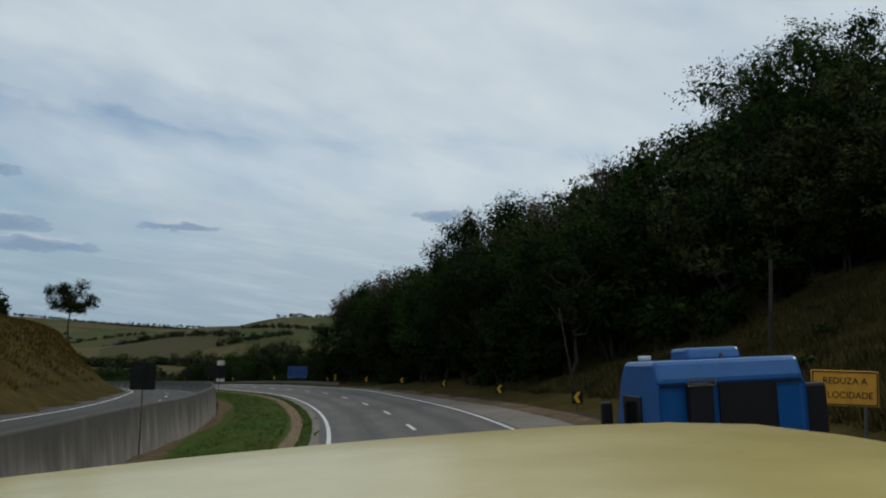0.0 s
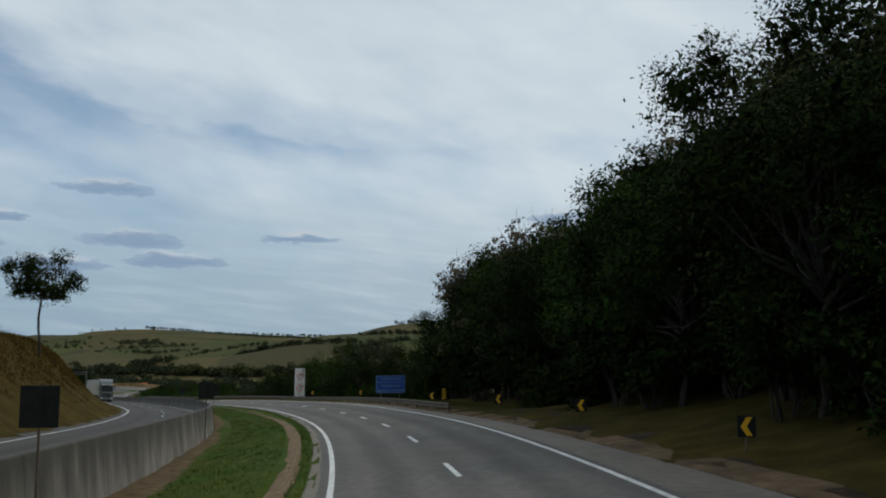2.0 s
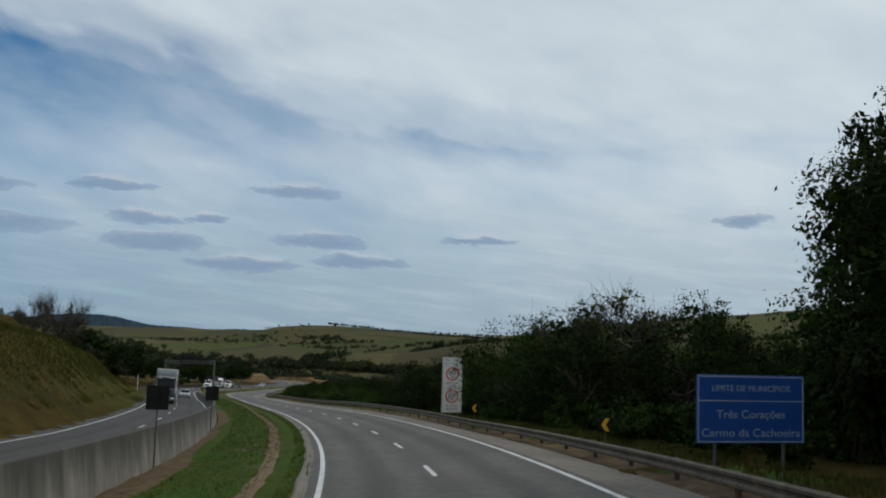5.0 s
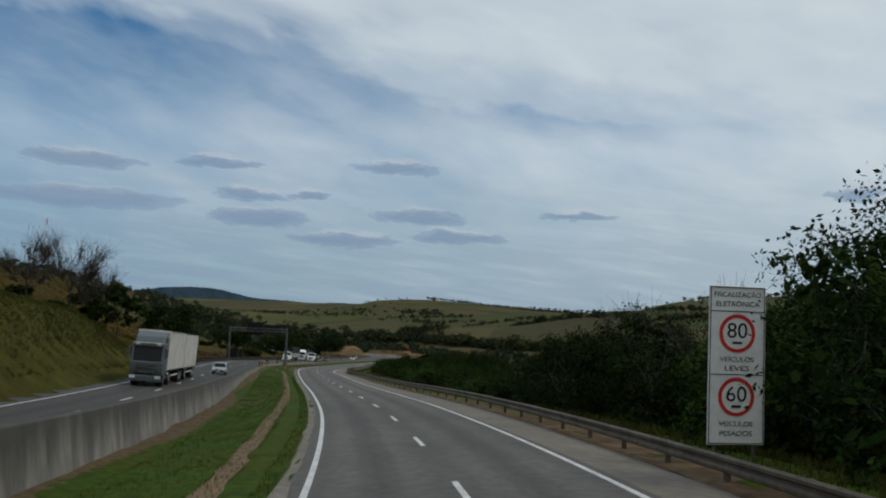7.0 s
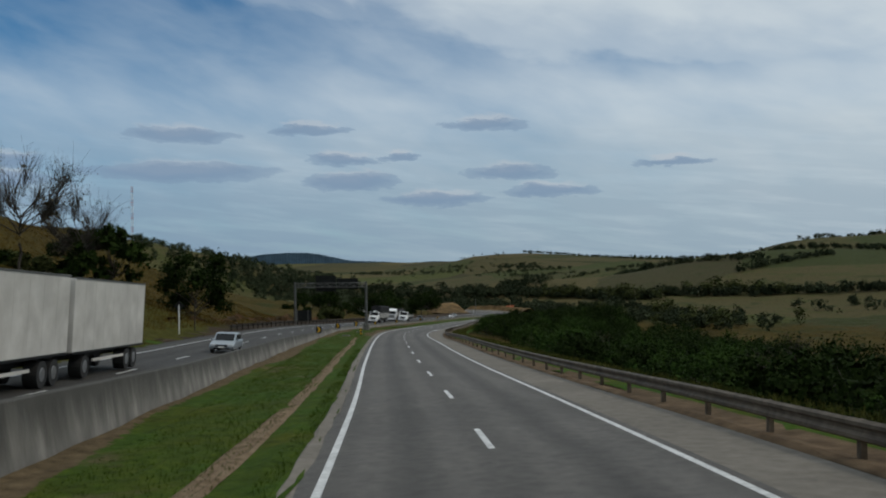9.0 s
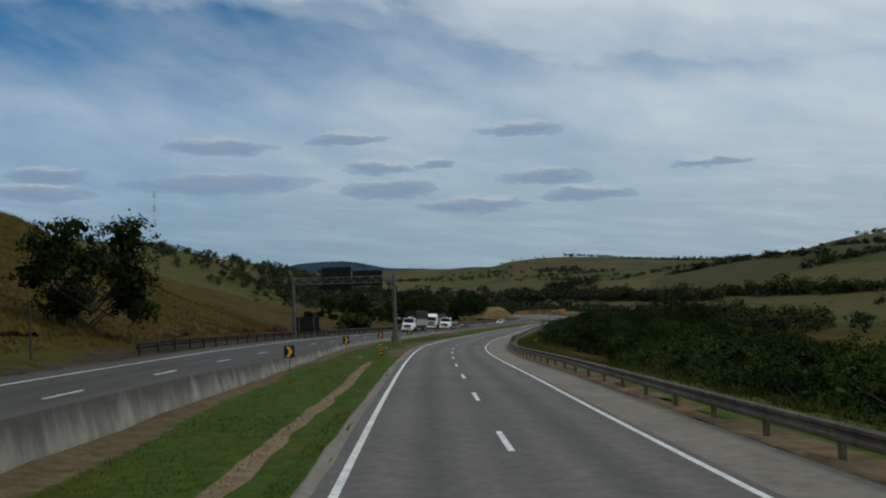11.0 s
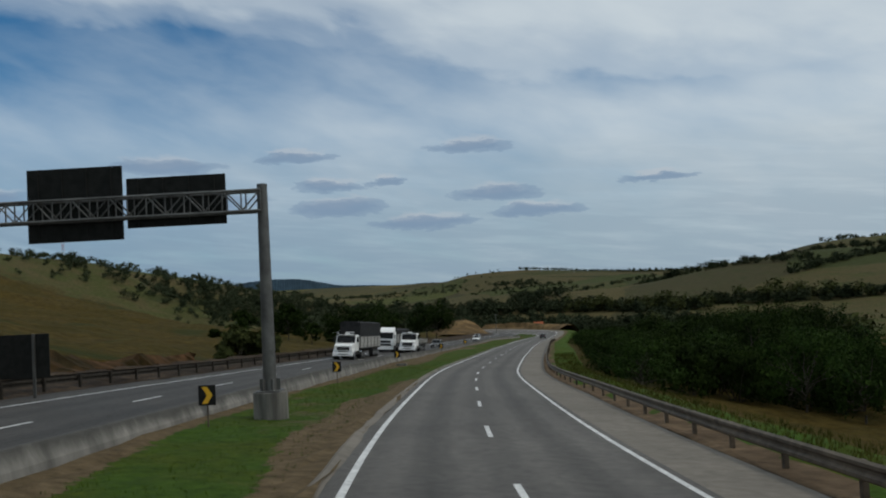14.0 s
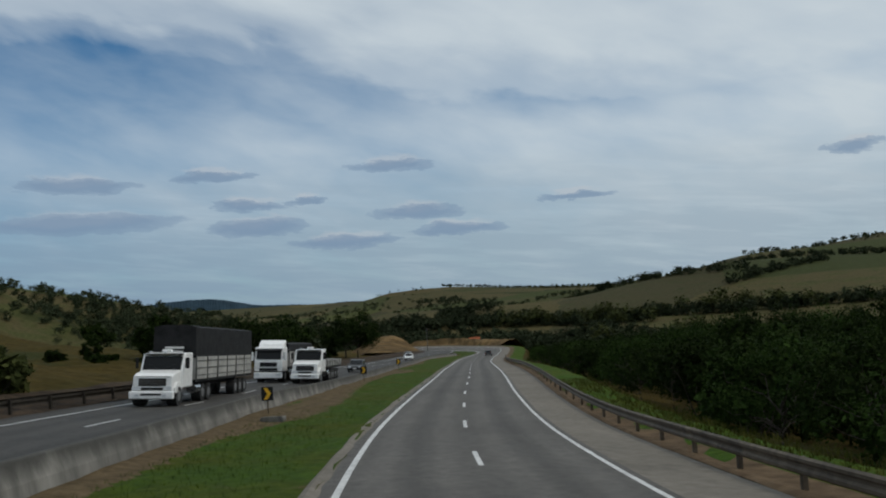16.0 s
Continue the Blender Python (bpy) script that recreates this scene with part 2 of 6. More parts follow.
sign_red = material("sign_red", shades((0.55, 0.03, 0.02), 0.85, 1.1), 3.0, 4, 0.45)
sign_yellow = material("sign_yellow", shades((0.75, 0.42, 0.02), 0.85, 1.1), 3.0, 4, 0.45)
sign_black = material("sign_black", shades((0.012, 0.012, 0.012)), 3.0, 4, 0.6, spec=0.2)
sign_orange = material("sign_orange", shades((0.72, 0.34, 0.03), 0.85, 1.1), 3.0, 4, 0.45)
bark = material("bark", ((0.3, (0.020, 0.016, 0.012)), (0.7, (0.058, 0.048, 0.038))), 3.0, 8, 0.95, bump=0.8, bump_scale=12, stretch=(1, 1, 0.25))
leaf_dark = material("leaf_dark", ((0.3, (0.007, 0.013, 0.003)), (0.7, (0.021, 0.037, 0.006))), 0.5, 3, 0.85, island=0.55, spec=0.05)
leaf_mid = material("leaf_mid", ((0.3, (0.011, 0.026, 0.005)), (0.7, (0.034, 0.062, 0.011))), 0.5, 3, 0.85, island=0.5, spec=0.05)
leaf_olive = material("leaf_olive", ((0.3, (0.026, 0.034, 0.011)), (0.7, (0.066, 0.074, 0.024))), 0.5, 3, 0.85, island=0.5, spec=0.05)
# leaves of the far woods: greyer and paler, distance haze mixed into the colour
leaf_far_hazed = material("leaf_far_hazed", ((0.3, (0.018, 0.026, 0.013)), (0.7, (0.052, 0.064, 0.034))), 0.05, 4, 0.9, island=0.45, spec=0.03, coords="World")
leaf_dry = material("leaf_dry", ((0.3, (0.045, 0.036, 0.020)), (0.7, (0.105, 0.085, 0.048))), 0.5, 3, 0.85, island=0.4, spec=0.2)


def ground_material():
    """Pasture: dry straw and green grass mixed at several scales, ploughed and wooded patches farther off, bare red scars on the cut slopes."""
    m = bpy.data.materials.new("pasture")
    m.use_nodes = True
    nt = m.node_tree
    b = nt.nodes["Principled BSDF"]
    pos = nt.nodes.new("ShaderNodeNewGeometry").outputs["Position"]
    fine = noise_node(nt, pos, 0.55, 8.0, 0.65)
    mid = noise_node(nt, pos, 0.045, 5.0, 0.6, 0.5)
    big = noise_node(nt, pos, 0.0035, 3.0, 0.5, 0.6)
    straw = ramp_node(nt, fine, ((0.3, (0.048, 0.043, 0.020)), (0.7, (0.104, 0.092, 0.047))), "LINEAR")
    ochre = ramp_node(nt, fine, ((0.3, (0.033, 0.024, 0.0065)), (0.7, (0.092, 0.066, 0.018))), "LINEAR")
    green = ramp_node(nt, fine, ((0.3, (0.034, 0.042, 0.014)), (0.7, (0.078, 0.090, 0.034))), "LINEAR")
    # burnt ochre grass on the hill behind the opposite road; greyer pasture elsewhere, paled to paint in distance haze
    away = nt.nodes.new("ShaderNodeVectorMath")
    away.operation = "DISTANCE"
    away.inputs[1].default_value = (-330, 330, 0)
    nt.links.new(pos, away.inputs[0])
    hill = ramp_node(nt, math_node(nt, "ADD", math_node(nt, "MULTIPLY", away.outputs["Value"], 0.0022), math_node(nt, "MULTIPLY", mid, 0.25)), ((0.90, 1.0), (1.30, 0.0)))
    def near(x, y, inner, outer):
        n = nt.nodes.new("ShaderNodeVectorMath")
        n.operation = "DISTANCE"
        n.inputs[1].default_value = (x, y, -8)
        nt.links.new(pos, n.inputs[0])
        return ramp_node(nt, math_node(nt, "MULTIPLY_ADD", mid, 0.2, math_node(nt, "MULTIPLY", n.outputs["Value"], 0.005)), ((0.1 + inner * 0.005, 1.0), (0.1 + outer * 0.005, 0.0)))

    hill = math_node(nt, "MAXIMUM", hill, math_node(nt, "MAXIMUM", near(-62, 95, 70, 120), near(20, 45, 30, 60)))
    lush = near(-150, 222, 42, 78)
    # fields: uneven patches, each with its own growth
    cells = nt.nodes.new("ShaderNodeTexVoronoi")
    cells.inputs["Scale"].default_value = 0.0052
    bent = nt.nodes.new("ShaderNodeVectorMath")
    bent.operation = "MULTIPLY_ADD"
    nt.links.new(noise_node(nt, pos, 0.006, 3.0, 0.5, 0.0, 1), bent.inputs[0])
    bent.inputs[1].default_value = (90, 90, 0)
    nt.links.new(pos, bent.inputs[2])
    squash = nt.nodes.new("ShaderNodeMapping")
    squash.inputs["Rotation"].default_value = (0, 0, radians(35))
    squash.inputs["Scale"].default_value = (1, 0.55, 0.0)
    nt.links.new(bent.outputs[0], squash.inputs[0])
    nt.links.new(squash.outputs[0], cells.inputs["Vector"])
    lot = nt.nodes.new("ShaderNodeSeparateColor")
    nt.links.new(cells.outputs["Color"], lot.inputs[0])
    wild = math_node(nt, "SUBTRACT", 1.0, hill)
    grown = math_node(nt, "MULTIPLY_ADD", math_node(nt, "SUBTRACT", lot.outputs[0], 0.5), math_node(nt, "MULTIPLY", wild, 0.7), mid)
    col = mix_node(nt, math_node(nt, "MULTIPLY", ramp_node(nt, grown, ((0.36, 0.0), (0.66, 0.95))), math_node(nt, "MULTIPLY_ADD", hill, -0.6, 1.0)), mix_node(nt, hill, straw, ochre), mix_node(nt, hill, green, (0.026, 0.031, 0.008)))
    field = ramp_node(nt, lot.outputs[1], ((0.0, (0.62, 0.62, 0.66)), (0.35, (0.85, 0.88, 0.85)), (0.7, (1.05, 1.0, 0.92)), (1.0, (1.22, 1.18, 1.0))), "LINEAR")
    col = mix_node(nt, wild, col, mix_node(nt, 1.0, col, field, "MULTIPLY"))
    scrub = noise_node(nt, pos, 0.018, 6.0, 0.7, 0.8)
    col = mix_node(nt, ramp_node(nt, scrub, ((0.56, 0.0), (0.66, 0.75))), col, (0.030, 0.040, 0.014))
    fresh = ramp_node(nt, fine, ((0.3, (0.036, 0.036, 0.008)), (0.7, (0.082, 0.078, 0.018))), "LINEAR")
    col = mix_node(nt, lush, col, fresh)
    nt.links.new(col, b.inputs["Base Color"])
    b.inputs["Roughness"].default_value = 0.95
    b.inputs["Specular IOR Level"].default_value = 0.04
    bn = nt.nodes.new("ShaderNodeBump")
    bn.inputs["Strength"].default_value, bn.inputs["Distance"].default_value = 0.9, 0.35
    nt.links.new(noise_node(nt, pos, 1.1, 7.0, 0.7), bn.inputs["Height"])
    nt.links.new(bn.outputs[0], b.inputs["Normal"])
    return m


pasture = ground_material()


def turf_material():
    """Mown grass with worn brown patches."""
    m = material("median_turf", ((0.3, (0.021, 0.040, 0.005)), (0.7, (0.056, 0.086, 0.011))), 2.2, 8, 0.9, bump=0.8, bump_scale=9, coarse=((0.35, (1.25, 0.95, 0.8)), (0.6, (0.9, 1.05, 0.9))), coarse_scale=0.22, spec=0.06, coords="World")
    nt = m.node_tree
    b = nt.nodes["Principled BSDF"]
    grass = b.inputs["Base Color"].links[0].from_socket
    pos = nt.nodes.new("ShaderNodeNewGeometry").outputs["Position"]
    soil = ramp_node(nt, noise_node(nt, pos, 2.0, 6.0, 0.6), ((0.3, (0.060, 0.042, 0.024)), (0.7, (0.150, 0.108, 0.064))), "LINEAR")
    at = nt.nodes.new("ShaderNodeAttribute")
    at.attribute_name = "bare"
    ragged = math_node(nt, "MULTIPLY_ADD", math_node(nt, "SUBTRACT", noise_node(nt, pos, 1.6, 7.0, 0.68, 0.4), 0.5), 1.9, at.outputs["Fac"])
    patches = ramp_node(nt, noise_node(nt, pos, 0.16, 7.0, 0.62, 0.6), ((0.60, 0.0), (0.70, 0.6)))
    worn = math_node(nt, "MAXIMUM", patches, ramp_node(nt, ragged, ((0.42, 0.0), (0.60, 0.95))))
    nt.links.new(mix_node(nt, worn, grass, soil), b.inputs["Base Color"])
    return m


median_turf = turf_material()


def road_material(name, tone):
    """Worn asphalt: dark oil down the middle of each lane, polished wheel paths, patches and cracks."""
    k = lambda c: tuple(tone * v for v in c)
    m = material(name, ((0.3, k((0.074, 0.068, 0.062))), (0.7, k((0.122, 0.112, 0.101)))), 3.0, 8, 0.8, bump=0.25, bump_scale=60, coarse=((0.3, 0.86), (0.7, 1.06)), coarse_scale=0.12, spec=0.35, coords="World")
    nt = m.node_tree
    b = nt.nodes["Principled BSDF"]
    col = b.inputs["Base Color"].links[0].from_socket
    at = nt.nodes.new("ShaderNodeAttribute")
    at.attribute_name = "lane"
    pos = nt.nodes.new("ShaderNodeNewGeometry").outputs["Position"]
    blur = math_node(nt, "MULTIPLY", math_node(nt, "SUBTRACT", noise_node(nt, pos, 0.25, 4.0, 0.6), 0.5), 0.22)
    off = math_node(nt, "ABSOLUTE", math_node(nt, "SUBTRACT", math_node(nt, "FRACT", math_node(nt, "ADD", at.outputs["Fac"], blur)), 0.5))
    wear = ramp_node(nt, off, ((0.0, 0.72), (0.10, 0.86), (0.20, 1.12), (0.30, 1.10), (0.42, 0.92)))
    col = mix_node(nt, 1.0, col, wear, "MULTIPLY")
    patch = ramp_node(nt, noise_node(nt, pos, 0.045, 2.0, 0.4, 1.5), ((0.40, 0.90), (0.44, 1.0), (0.62, 1.0), (0.65, 1.07)))
    col = mix_node(nt, 1.0, col, patch, "MULTIPLY")
    nt.links.new(col, b.inputs["Base Color"])
    return m


road_asphalt = road_material("worn_asphalt", 1.0)
road_asphalt_dark = road_material("dark_worn_asphalt", 0.5)


def wall_material():
    """Pale concrete with a dark stain that runs down from the coping in uneven tongues."""
    m = material("stained_wall_concrete", ((0.25, (0.15, 0.142, 0.125)), (0.75, (0.32, 0.305, 0.275))), 1.4, 8, 0.9, bump=0.35, bump_scale=22, coarse=((0.35, 0.62), (0.62, 1.0)), coarse_scale=0.7, stretch=(1, 1, 0.3), coords="World")
    nt = m.node_tree
    b = nt.nodes["Principled BSDF"]
    plain_col = b.inputs["Base Color"].links[0].from_socket
    top = nt.nodes.new("ShaderNodeAttribute")
    top.attribute_name = "from_top"
    pos = nt.nodes.new("ShaderNodeNewGeometry").outputs["Position"]
    mp = nt.nodes.new("ShaderNodeMapping")
    mp.inputs["Scale"].default_value = (1, 1, 0.08)
    nt.links.new(pos, mp.inputs[0])
    tongues = noise_node(nt, mp.outputs[0], 0.9, 6.0, 0.65, 0.3)
    f = math_node(nt, "ADD", top.outputs["Fac"], math_node(nt, "MULTIPLY", math_node(nt, "SUBTRACT", tongues, 0.5), 1.7))
    stain = ramp_node(nt, f, ((0.15, 0.90), (0.36, 0.66), (0.75, 0.08)), "LINEAR")
    nt.links.new(mix_node(nt, stain, plain_col, (0.045, 0.043, 0.038)), b.inputs["Base Color"])
    return m


wall_concrete = wall_material()

# ---- the line of the road ----
KNOTS = [(9.4, -61.5, 2.2), (4.4, -30.8, 1.1), (0.0, 0.0, 0.0), (-5.4, 30.5, -1.1), (-13.1, 60.5, -2.5), (-23.6, 89.7, -3.9), (-36.4, 117.9, -5.7),
         (-51.7, 144.9, -7.5), (-69.0, 170.6, -9.5), (-87.9, 195.2, -11.5), (-107.9, 218.8, -13.5), (-128.5, 242.0, -15.4), (-148.9, 265.3, -17.2),
         (-169.1, 288.8, -19.1), (-188.7, 312.8, -21.0), (-207.0, 337.9, -23.0), (-224.5, 363.4, -25.0), (-240.5, 390.0, -26.8), (-255.8, 416.9, -28.4),
         (-271.3, 443.8, -30.1), (-286.7, 470.7, -32.0), (-301.9, 497.7, -33.7), (-316.4, 525.1, -35.3), (-329.9, 553.1, -36.7), (-343.9, 580.7, -38.1),
         (-359.9, 607.2, -39.5), (-380.8, 630.8, -40.8), (-407.0, 648.0, -41.6), (-437.0, 656.0, -42.2), (-468.0, 655.0, -42.6)]


def spline_through(knots, step):
    """A smooth line through the knots, sampled at even steps."""
    k = np.array(knots)
    k = np.vstack([2 * k[0] - k[1], k, 2 * k[-1] - k[-2]])
    t = np.linspace(0, 1, 24, endpoint=False)[:, None]
    pts = []
    for i in range(1, len(k) - 2):
        a, b, c, d = k[i - 1:i + 3]
        pts.append(0.5 * (2 * b + (c - a) * t + (2 * a - 5 * b + 4 * c - d) * t ** 2 + (3 * b - a - 3 * c + d) * t ** 3))
    p = np.vstack(pts + [k[-2:-1]])
    s = np.concatenate([[0], np.cumsum(np.linalg.norm(np.diff(p[:, :2], axis=0), axis=1))])
    e = np.arange(0, s[-1], step)
    return np.stack([np.interp(e, s, p[:, i]) for i in range(3)], 1), e


LINE, CHAIN = spline_through(KNOTS, 2.0)
CHAIN = CHAIN - CHAIN[np.argmin((LINE[:, :2] ** 2).sum(1))]
_d = np.gradient(LINE[:, :2], axis=0)
_d /= np.linalg.norm(_d, axis=1)[:, None]
SIDE = np.stack([_d[:, 1], -_d[:, 0]], 1)
_h = np.unwrap(np.arctan2(_d[:, 1], _d[:, 0]))
_c = np.gradient(_h) / 2.0
BANK = 37.5 * np.convolve(np.pad(_c, 15, mode="edge"), np.ones(31) / 31, "valid")
BANK = np.clip(BANK, -0.09, 0.11)
HEAD = np.degrees(_h) - 90


def road_at(s, lat, dz=0.0):
    """A place at chainage s, lat metres to the right of the driving line, dz over the road."""
    i = [np.interp(s, CHAIN, a) for a in (LINE[:, 0], LINE[:, 1], LINE[:, 2], SIDE[:, 0], SIDE[:, 1], BANK)]
    return np.array((i[0] + i[3] * lat, i[1] + i[4] * lat, i[2] + cross_fall(s, lat) + dz))


O_S, O_IN, O_TILT = (-60, 180, 250, 290, 340, 440, 800), (-.22, -.25, .3, .45, .6, .75, .5), (.02, .02, .05, .06, .08, .06, .04)
WALL_S, WALL_H = (-60, 22, 40, 60, 100, 150, 205, 240, 258, 310, 350, 384, 412, 440, 460, 480, 515, 560, 800), (1.7, 1.75, 2.05, 2.12, 2.0, 1.85, 1.78, 1.66, 1.38, 1.08, .76, .70, .80, .86, .96, 1.05, 1.1, 1.0, .9)


def cross_fall(s, lat):
    """Height over the driving line of the paved cross-section: banked in the bends; the other carriageway has its own level and fall."""
    b = np.interp(s, CHAIN, BANK)
    lat = np.asarray(lat, float)
    other = np.interp(s, O_S, O_IN) + np.interp(s, O_S, O_TILT) * (-9.2 - lat)
    return np.where(lat < -9.0, other, b * np.clip(lat, -9, 9))


EDGE_S, EDGE_L = (-60, 30, 80, 205, 235, 300, 340, 400, 460, 800), (8.2, 8.2, 8.0, 8.0, 8.0, 8.0, 7.9, 8.4, 8.3, 8.3)


def edge_of(s):
    """Where the paved shoulder ends, to the right of the driving line."""
    return float(np.interp(s, EDGE_S, EDGE_L))


def fall_of(s):
    """How far the shoulder's edge falls below the banked lanes."""
    return 0.05 + float(np.interp(s, (40, 80, 180, 215, 245), (0.0, 0.25, 0.25, 0.08, 0.0)))


def rut_of(s):
    """Where the wheel rut runs through the median."""
    return float(np.interp(s, (-60, 40, 100, 160, 225, 255, 310, 345), (-3.2, -3.2, -3.15, -3.9, -4.3, -3.75, -3.8, -4.4))) + 0.07 * math.sin(s / 6.0)


def heading(s):
    return float(np.interp(s, CHAIN, HEAD))


def mesh_object(name, verts, faces, mat=None, parent=None, smooth=False):
    me = bpy.data.meshes.new(name)
    me.from_pydata([tuple(v) for v in verts], [], faces)
    if mat is not None:
        me.materials.append(mat)
    if smooth:
        me.polygons.foreach_set("use_smooth", [True] * len(me.polygons))
    me.update()
    ob = new(name, me)
    if parent is not None:
        ob.parent = parent
    return ob


def sweep(name, profile, s0, s1, step, mat, closed=False, wobble=0.0, parent=None):
    """Draws a profile of (lat, dz) along the road; closed profiles get end caps."""
    ss = np.arange(s0, s1 + step / 2, step)
    rng = np.random.RandomState(len(name))
    n = len(profile(s0) if callable(profile) else profile)
    verts = []
    for s in ss:
        for lat, dz in (profile(s) if callable(profile) else profile):
            j = rng.normal(0, wobble, 2) if wobble else (0, 0)
            verts.append(road_at(s, lat + j[0], dz + 0.5 * j[1]))
    faces = []
    m = n if closed else n - 1
    for i in range(len(ss) - 1):
        for k in range(m):
            a, b = i * n + k, i * n + (k + 1) % n
            faces.append((a, a + n, b + n, b))
    if closed:
        faces += [tuple(range(n)), tuple(reversed(range((len(ss) - 1) * n, len(ss) * n)))]
    return mesh_object(name, verts, faces, mat, parent)


# ---- the ground: one sheet to the horizon ----
R_LAT = (8.6, 12, 20, 35, 60, 100, 160)
R_S = (-60, 20, 80, 130, 162, 188, 230, 350, 450, 750)
R_Z = ((-.2, .8, 5, 13, 26, 44, 60), (-.2, .8, 5, 13, 25, 42, 56), (-.2, .4, 3, 10, 21, 34, 44), (-.2, .2, 1.5, 5, 10, 16, 20), (-.2, 0, .5, 1.5, 3, 3, 2), (-.3, -.4, -1.5, -3, -5, -7, -9),
       (-.3, -.8, -4, -8, -11, -13, -15), (-.3, -1, -5, -10, -13, -15, -17), (-.3, -.6, -3, -7, -10, -12, -13), (-.3, -.4, -2, -4, -6, -7, -5.4))
L_LAT = (18.8, 21, 26, 35, 60, 100, 160)
L_S = (-60, 60, 130, 170, 230, 272, 305, 390, 450, 550, 750)
L_Z = ((.3, 1.5, 5.5, 7, 9, 11, 11), (.3, 1.5, 6.2, 7.5, 8, 8, 7), (.3, 1.7, 7.2, 7.8, 7, 6, 5), (.3, 1.8, 7.4, 8.8, 9.5, 11, 11), (.3, 1.8, 7.6, 9.6, 15, 20, 22), (.3, 1.6, 6.8, 9, 16, 22, 25),
       (.3, .8, 3, 7, 16, 24, 28), (.3, .6, 2, 5, 18.9, 25.2, 28), (.3, .4, 1, 2, 6, 14, 20), (.3, 0, 0, 1, 3, 8, 14), (.3, 0, 0, 1, 2, 5, 8))
# far hills: x, y, height over the plain, half-widths along and across, turn
HILLS = ((-1800, 2850, 59, 420, 600, 20), (-1000, 3500, 36, 750, 400, -8), (-300, 2400, 104, 450, 500, 10), (300, 1750, 121, 380, 500, 0), (250, 950, 50, 250, 350, 0),
         (-640, 580, 107, 170, 260, 25), (-1050, 1000, -17, 260, 300, 20), (-2900, 3300, 59, 500, 400, 30), (-3300, 1900, 22, 700, 500, 0), (-600, -300, 66, 300, 400, 0),
         (-2500, 4300, 56, 600, 300, 25), (-420, 1200, 33, 160, 220, 10), (-700, 830, -10, 70, 90, 0), (-640, 860, -9, 60, 60, 0), (-2064, 2576, -30, 210, 1200, 40),
         (-1726, 2657, 26, 109, 260, 20), (-587, 1840, 14, 81, 200, 10), (-328, 1493, 8, 249, 300, 0), (-438, 476, 11, 125, 80, 20), (-544, 560, 11, 74, 110, 20))


def far_land(x, y):
    z = -60 - 6 * np.tanh((y - 600) / 900)
    for hx, hy, hz, a, b, turn in HILLS:
        c, s = math.cos(radians(turn)), math.sin(radians(turn))
        u, v = (x - hx) * c + (y - hy) * s, -(x - hx) * s + (y - hy) * c
        z = z + hz * np.exp(-0.5 * ((u / a) ** 2 + (v / b) ** 2))
    z = z + 5 * np.sin(x / 170 + 1.3 * np.sin(y / 260)) * np.cos(y / 210 + 0.7) + 2 * np.sin(x / 61 + y / 83) + np.clip((np.hypot(x + 200, y - 300) - 500) / 500, 0, 1) * 5.0 * np.sin((x + 0.5 * y) / 92 + 1.5 * np.sin(y / 310)) * np.cos((y - 0.4 * x) / 130)
    return z


def table(lats, ss, zz, s, lat):
    out = np.zeros_like(s)
    cols = [np.interp(s, ss, [row[i] for row in zz]) for i in range(len(lats))]
    for i in range(len(lats) - 1):
        k = (lat >= lats[i]) & (lat < lats[i + 1])
        f = (lat - lats[i]) / (lats[i + 1] - lats[i])
        out = np.where(k, cols[i] * (1 - f) + cols[i + 1] * f, out)
    return np.where(lat >= lats[-1], cols[-1], out)


def land(x, y):
    """Height of the ground at each x, y."""
    x, y = np.atleast_1d(np.asarray(x, float)), np.atleast_1d(np.asarray(y, float))
    near = np.empty(len(x), int)
    line = LINE[::2, :2]
    for i in range(0, len(x), 4000):
        d = (x[i:i + 4000, None] - line[None, :, 0]) ** 2 + (y[i:i + 4000, None] - line[None, :, 1]) ** 2
        near[i:i + 4000] = 2 * d.argmin(1)
    qx, qy = x - LINE[near, 0], y - LINE[near, 1]
    lat = qx * SIDE[near, 0] + qy * SIDE[near, 1]
    dist = np.hypot(qx, qy)
    lat = np.where(np.abs(lat) < 0.6 * dist, np.sign(lat + 1e-9) * dist, lat)
    s = CHAIN[near]
    right = table(R_LAT, R_S, R_Z, s, lat)
    left = table(L_LAT, L_S, L_Z, s, -lat)
    paved = np.minimum(cross_fall(s, lat), cross_fall(s, lat + 1.5)) - 0.4
    z = np.where(lat > 8.6, right + cross_fall(s, np.full_like(s, 8.6)) * np.clip(1 - (lat - 8.6) / 12, 0, 1),
                 np.where(lat < -18.8, left + (cross_fall(s, np.full_like(s, -18.8)) - 0.3) * np.clip(1 - (-lat - 18.8) / 15, 0, 1), paved))
    rough = np.clip((np.abs(lat + 5) - 14) / 25, 0, 1)
    z = z + rough * (0.7 * np.sin(x / 7.1 + np.sin(y / 5.3)) * np.sin(y / 8.7) + 0.35 * np.sin(x / 2.9 + y / 3.7) * np.sin(y / 3.1 - x / 5.0))
    along = -qx * SIDE[near, 1] + qy * SIDE[near, 0]
    grade = np.gradient(LINE[:, 2]) / 2.0
    z = z + LINE[near, 2] + np.where(np.abs(along) < 4, along * grade[near], 0)
    w = np.clip((dist - 110) / 260, 0, 1)
    w = w * w * (3 - 2 * w)
    return z * (1 - w) + far_land(x, y) * w


